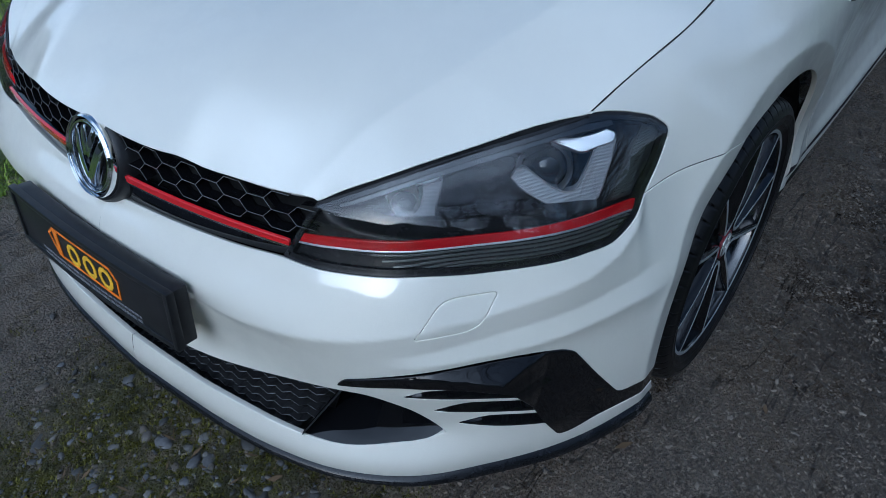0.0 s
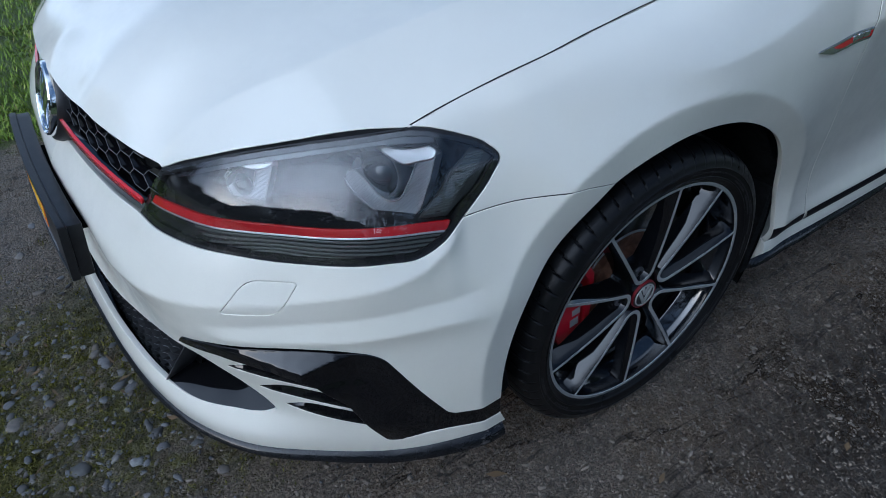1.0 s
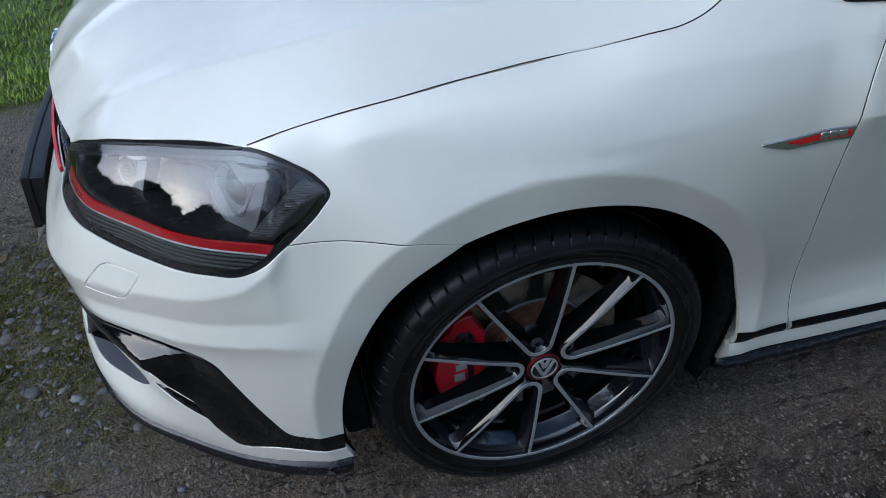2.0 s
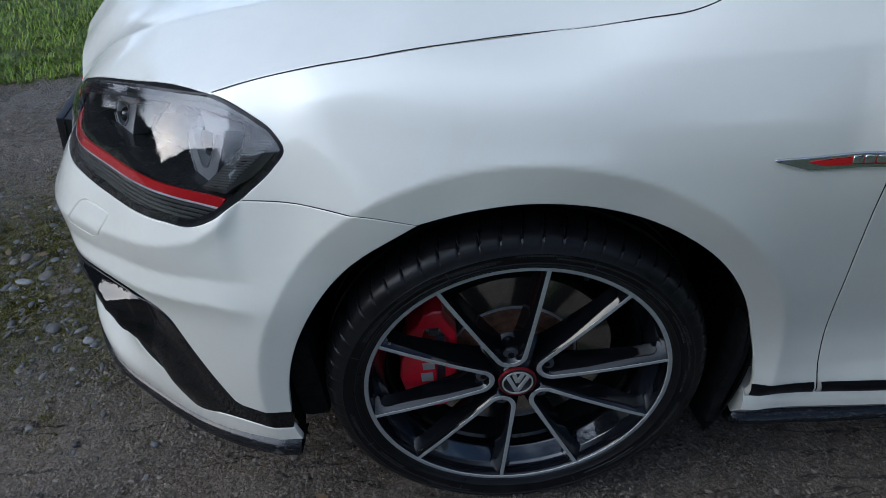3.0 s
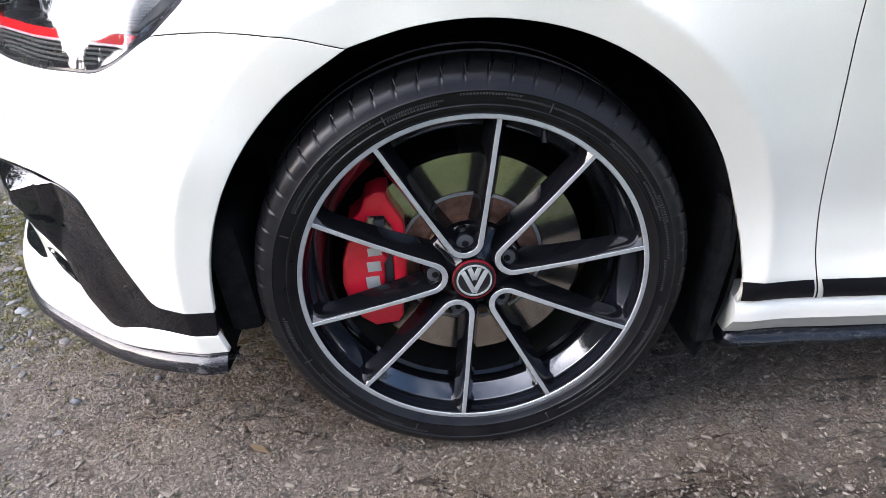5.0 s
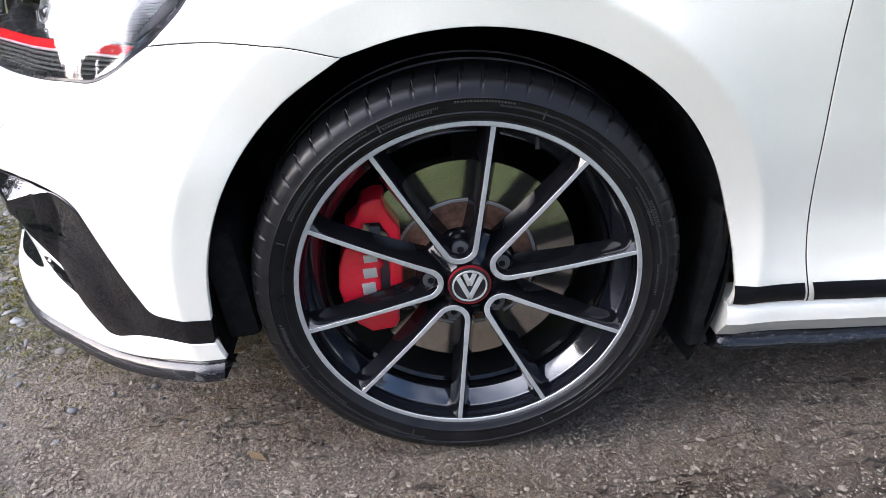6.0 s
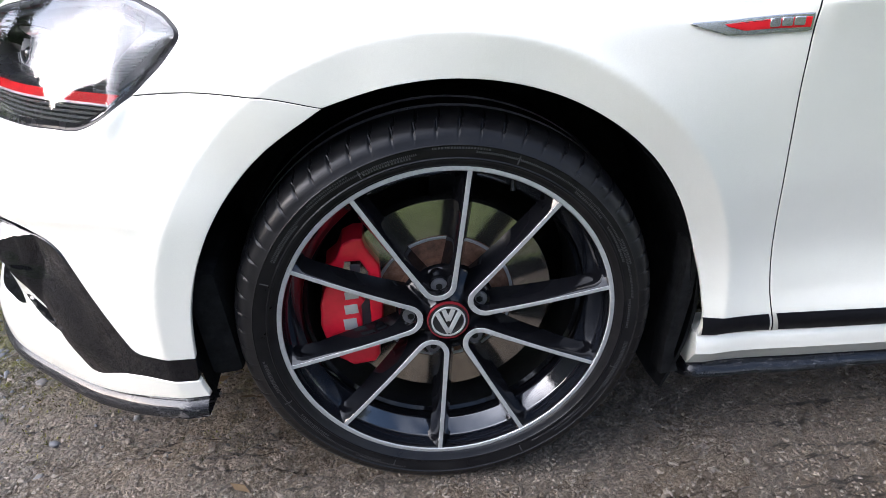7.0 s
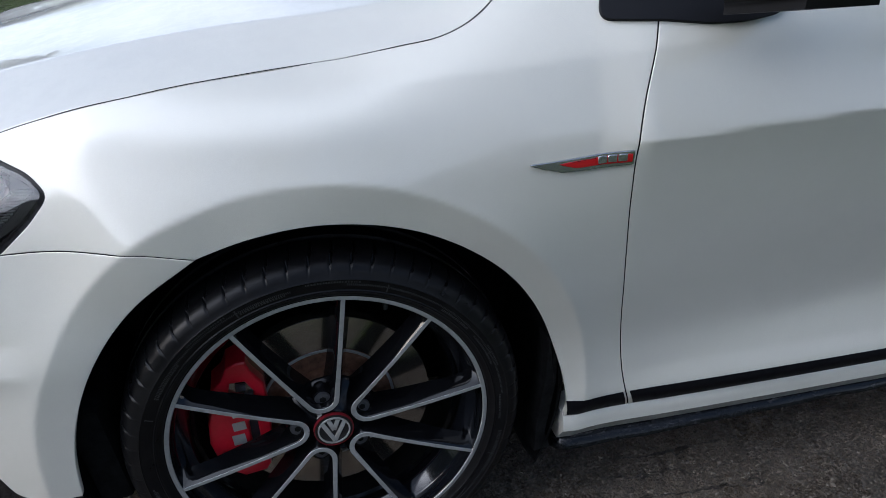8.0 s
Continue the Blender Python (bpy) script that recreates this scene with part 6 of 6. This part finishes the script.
def verge_places(r, n):
    y = 2.08 + np.abs(r.normal(0, 1.0, n)) ** 1.2 * 1.3
    x = r.uniform(-4.5, .6, n)
    x = np.where(y > 3.6, r.uniform(-6, 1.0, n), x)
    return np.stack([x, y + .06 * np.sin(x * 4) * (y < 2.3)], 1)


tufts("grass", 70000, verge_places, (.010, .034), .0026, BLADE, "short green grass on the verge", "grass", 7)


def moss_places(r, n):
    c = np.stack([r.uniform(-2.3, -.4, n // 60 + 1), r.normal(.75, .22, n // 60 + 1)], 1)
    return c[r.randint(0, len(c), n)] + r.normal(0, .030, (n, 2))


tufts("moss", 90000, moss_places, (.003, .008), .0016, MOSS, "yellow-green moss between the stones", "moss", 8)

# ---- surroundings: wall beyond the verge, bare trees round about ----
WALLM = node_mat("weathered_stone_wall", (.2, .2, .19), .9)
wn1 = noise_node(WALLM, 9, 6, .7)
to(WALLM, ramp(WALLM, wn1.outputs["Fac"], [(.3, (.07, .07, .068)), (.7, (.28, .27, .25))]), "Base Color")
bm = bmesh.new()
r = random.Random(2)
for row in range(6):
    x = -14 + r.uniform(0, .3)
    while x < 10:
        w, h = r.uniform(.25, .55), .17
        bmesh.ops.create_cube(bm, size=1, matrix=Matrix.Translation((x + w / 2, 9.2 + r.uniform(-.02, .02), .12 + row * .175)) @ Matrix.Diagonal((w - .015, .35, h - .012, 1)))
        x += w
tagged(part("garden_wall", mesh_of("garden_wall", bm, WALLM)), "low grey rubble stone wall beyond the grass", "wall", kind="structure")

BARK = node_mat("bark", (.05, .04, .03), .9)
bk = noise_node(BARK, 12, 6, .7)
to(BARK, ramp(BARK, bk.outputs["Fac"], [(.3, (.020, .016, .012)), (.7, (.085, .070, .055))]), "Base Color")
IVY = node_mat("dark_leaves", (.03, .05, .015), .6)
iv_ = IVY.node_tree.nodes.new("ShaderNodeNewGeometry")
to(IVY, ramp(IVY, iv_.outputs["Random Per Island"], [(0, (.028, .040, .014)), (1, (.085, .105, .042))]), "Base Color")


def tree_meshes(seed, height=9.0, evergreen=False):
    """A bare tree: tapered trunk, limbs and twigs; or one with a dark leafy crown."""
    r = random.Random(seed)
    v, f, tips = [], [], []

    def limb(p, d, length, rad, level):
        n = 4 if level < 2 else 3
        seg = 4 if level < 2 else 2
        prev = None
        q, dd = p.copy(), d.copy()
        for s in range(seg + 1):
            rr = rad * (1 - .75 * s / seg)
            a = dd.orthogonal().normalized()
            b = dd.cross(a).normalized()
            ring = []
            for k in range(n + 2 if level == 0 else n):
                t = 2 * math.pi * k / (n + 2 if level == 0 else n)
                ring.append(len(v))
                v.append(q + (a * math.cos(t) + b * math.sin(t)) * rr)
            if prev:
                m = len(ring)
                f.extend([(prev[k], prev[(k + 1) % m], ring[(k + 1) % m], ring[k]) for k in range(m)])
            prev = ring
            if level < 4 and s > 0:
                for _ in range(2 if level else 3):
                    w = Vector((r.gauss(0, 1), r.gauss(0, 1), r.gauss(.35, .6))).normalized()
                    limb(q.copy(), (dd * .55 + w * .8).normalized(), length * r.uniform(.42, .62), rr * .55, level + 1 if not (level == 0) else 1)
            q = q + dd * (length / seg)
            dd = (dd + Vector((r.gauss(0, .12), r.gauss(0, .12), r.gauss(.03, .08)))).normalized()
        if level >= 2:
            tips.append(q.copy())

    limb(Vector((0, 0, -.1)), Vector((0, 0, 1)), height * .62, height * .022, 0)
    trunk = mesh_from("trunk", v, f, BARK)
    lv2, lf2 = [], []
    if evergreen:
        for t in tips:
            for _ in range(7):
                c = t + Vector((r.gauss(0, .28), r.gauss(0, .28), r.gauss(0, .22)))
                a, b = Vector((r.gauss(0, 1), r.gauss(0, 1), r.gauss(0, 1))).normalized() * .16, Vector((r.gauss(0, 1), r.gauss(0, 1), r.gauss(0, 1))).normalized() * .09
                k = len(lv2)
                lv2 += [c - a, c + b, c + a, c - b]
                lf2.append((k, k + 1, k + 2, k + 3))
    return trunk, mesh_from("crown", lv2, lf2, IVY) if evergreen else None


kinds = [tree_meshes(21), tree_meshes(22, 10.5), tree_meshes(23, 7.5, True)]
near_trees = [(-7, -7.6, 1), (-4.6, -8.3, 0), (-2.2, -7.4, 1), (0.4, -8.2, 0), (7.6, -9.8, 0), (-10, -9, 0), (-7.5, -12.5, 1), (-1.5, -14.5, 0), (8.5, -12.5, 1), (-12, 17.5, 1), (4.5, 13, 1), (9, 13.5, 0), (13, 10, 0), (-20, -14, 1), (12, -6, 2), (-5, -15, 1), (6, -15.5, 0), (-10.5, -13.5, 1)]
far_trees = [(-17, 9.4, 2), (-21, 13.5, 2), (-15, 11.5, 2), (-52, -24, 1), (-60, -14, 0), (-57, -5, 1), (-64, 3, 0), (-58, 12, 1), (-66, 20, 0), (-48, 30, 1), (-62, -30, 2), (-60, 8, 2)]
r = random.Random(9)
for x, y, k in near_trees + far_trees:
    t = new("bare_tree" if kinds[k][1] is None else "evergreen_tree")
    tagged(t, "tall bare winter tree beside the lane" if kinds[k][1] is None else "dark evergreen tree beside the lane", "tree", "trees round the lane")
    t.matrix_basis = Matrix.Translation((x, y, 0)) @ Matrix.Rotation(r.uniform(0, 6.28), 4, "Z") @ Matrix.Scale(r.uniform(.8, 1.15), 4)
    part("trunk", kinds[k][0], t)
    if kinds[k][1]:
        part("crown", kinds[k][1], t)

# wooded bank that closes the lane ahead of the car
WOODS = node_mat("dark_winter_woods", (.03, .035, .02), .9, spec=.1)
wd = noise_node(WOODS, .9, 7, .7)
to(WOODS, ramp(WOODS, wd.outputs["Fac"], [(.35, (.026, .028, .019)), (.65, (.090, .088, .055))]), "Base Color")


def bank_top(y):
    return 15.0 + 8.0 * step(-12, -28, y) + 2.5 * step(10, 30, y) + 1.1 * np.sin(y * .21) + .6 * np.sin(y * .83 + 1) + .35 * np.sin(y * 2.9)


bank_y = np.linspace(-75, 75, 301)
bank_rows = [(-56, -.2), (-57, .35), (-58.5, .72), (-60, .92), (-62, 1.0), (-70, .9), (-90, .4), (-110, -.02)]
rb = np.random.RandomState(17)
bank_v = np.stack([np.stack([np.full_like(bank_y, x) + rb.normal(0, .35, len(bank_y)), bank_y, f * bank_top(bank_y) + rb.normal(0, .22, len(bank_y))], 1) for x, f in bank_rows])
nb_ = len(bank_y)
bank_f = [(i * nb_ + j, i * nb_ + j + 1, (i + 1) * nb_ + j + 1, (i + 1) * nb_ + j) for i in range(len(bank_rows) - 1) for j in range(nb_ - 1)]
tagged(part("wooded_bank", mesh_from("wooded_bank", bank_v.reshape(-1, 3), bank_f, WOODS)), "dark wooded bank beyond the end of the lane", "bank", kind="stuff")

# unseen hedge and undergrowth, added behind the lane to block low sky light
hv, hf = [], []
r = random.Random(31)
for k in range(26000):
    side = (0, 1, 2, 1)[k % 4]
    if side == 0:
        c = Vector((r.uniform(-14, 14), -9.0 + r.gauss(0, .7), 0))
    elif side == 1:
        c = Vector((-58 + r.gauss(0, 2), r.uniform(-40, 45), 0))
    else:
        c = Vector((r.uniform(-24, 14), 16.0 + r.gauss(0, .8), 0))
    if side == 1:                                      # ragged crowns along the bank's top
        c.x = -61 + r.gauss(0, 1.2)
        c.z = float(bank_top(c.y)) + r.gauss(-.6, .75)
    else:
        c.z = (2.3, 0, 2.4)[side] * r.random() ** .8 * (.75 + .25 * math.sin(c.x * 1.3 + c.y))
    a, b = (Vector((r.gauss(0, 1), r.gauss(0, 1), r.gauss(0, 1))).normalized() * s_ for s_ in ((.28, .16) if side != 1 else (.42, .26)))
    k4 = len(hv)
    hv += [c - a, c + b, c + a, c - b]
    hf.append((k4, k4 + 1, k4 + 2, k4 + 3))
tagged(part("undergrowth", mesh_from("undergrowth", hv, hf, IVY)), "unseen dark evergreen undergrowth added round the lane to block low light", "hedge", kind="stuff")
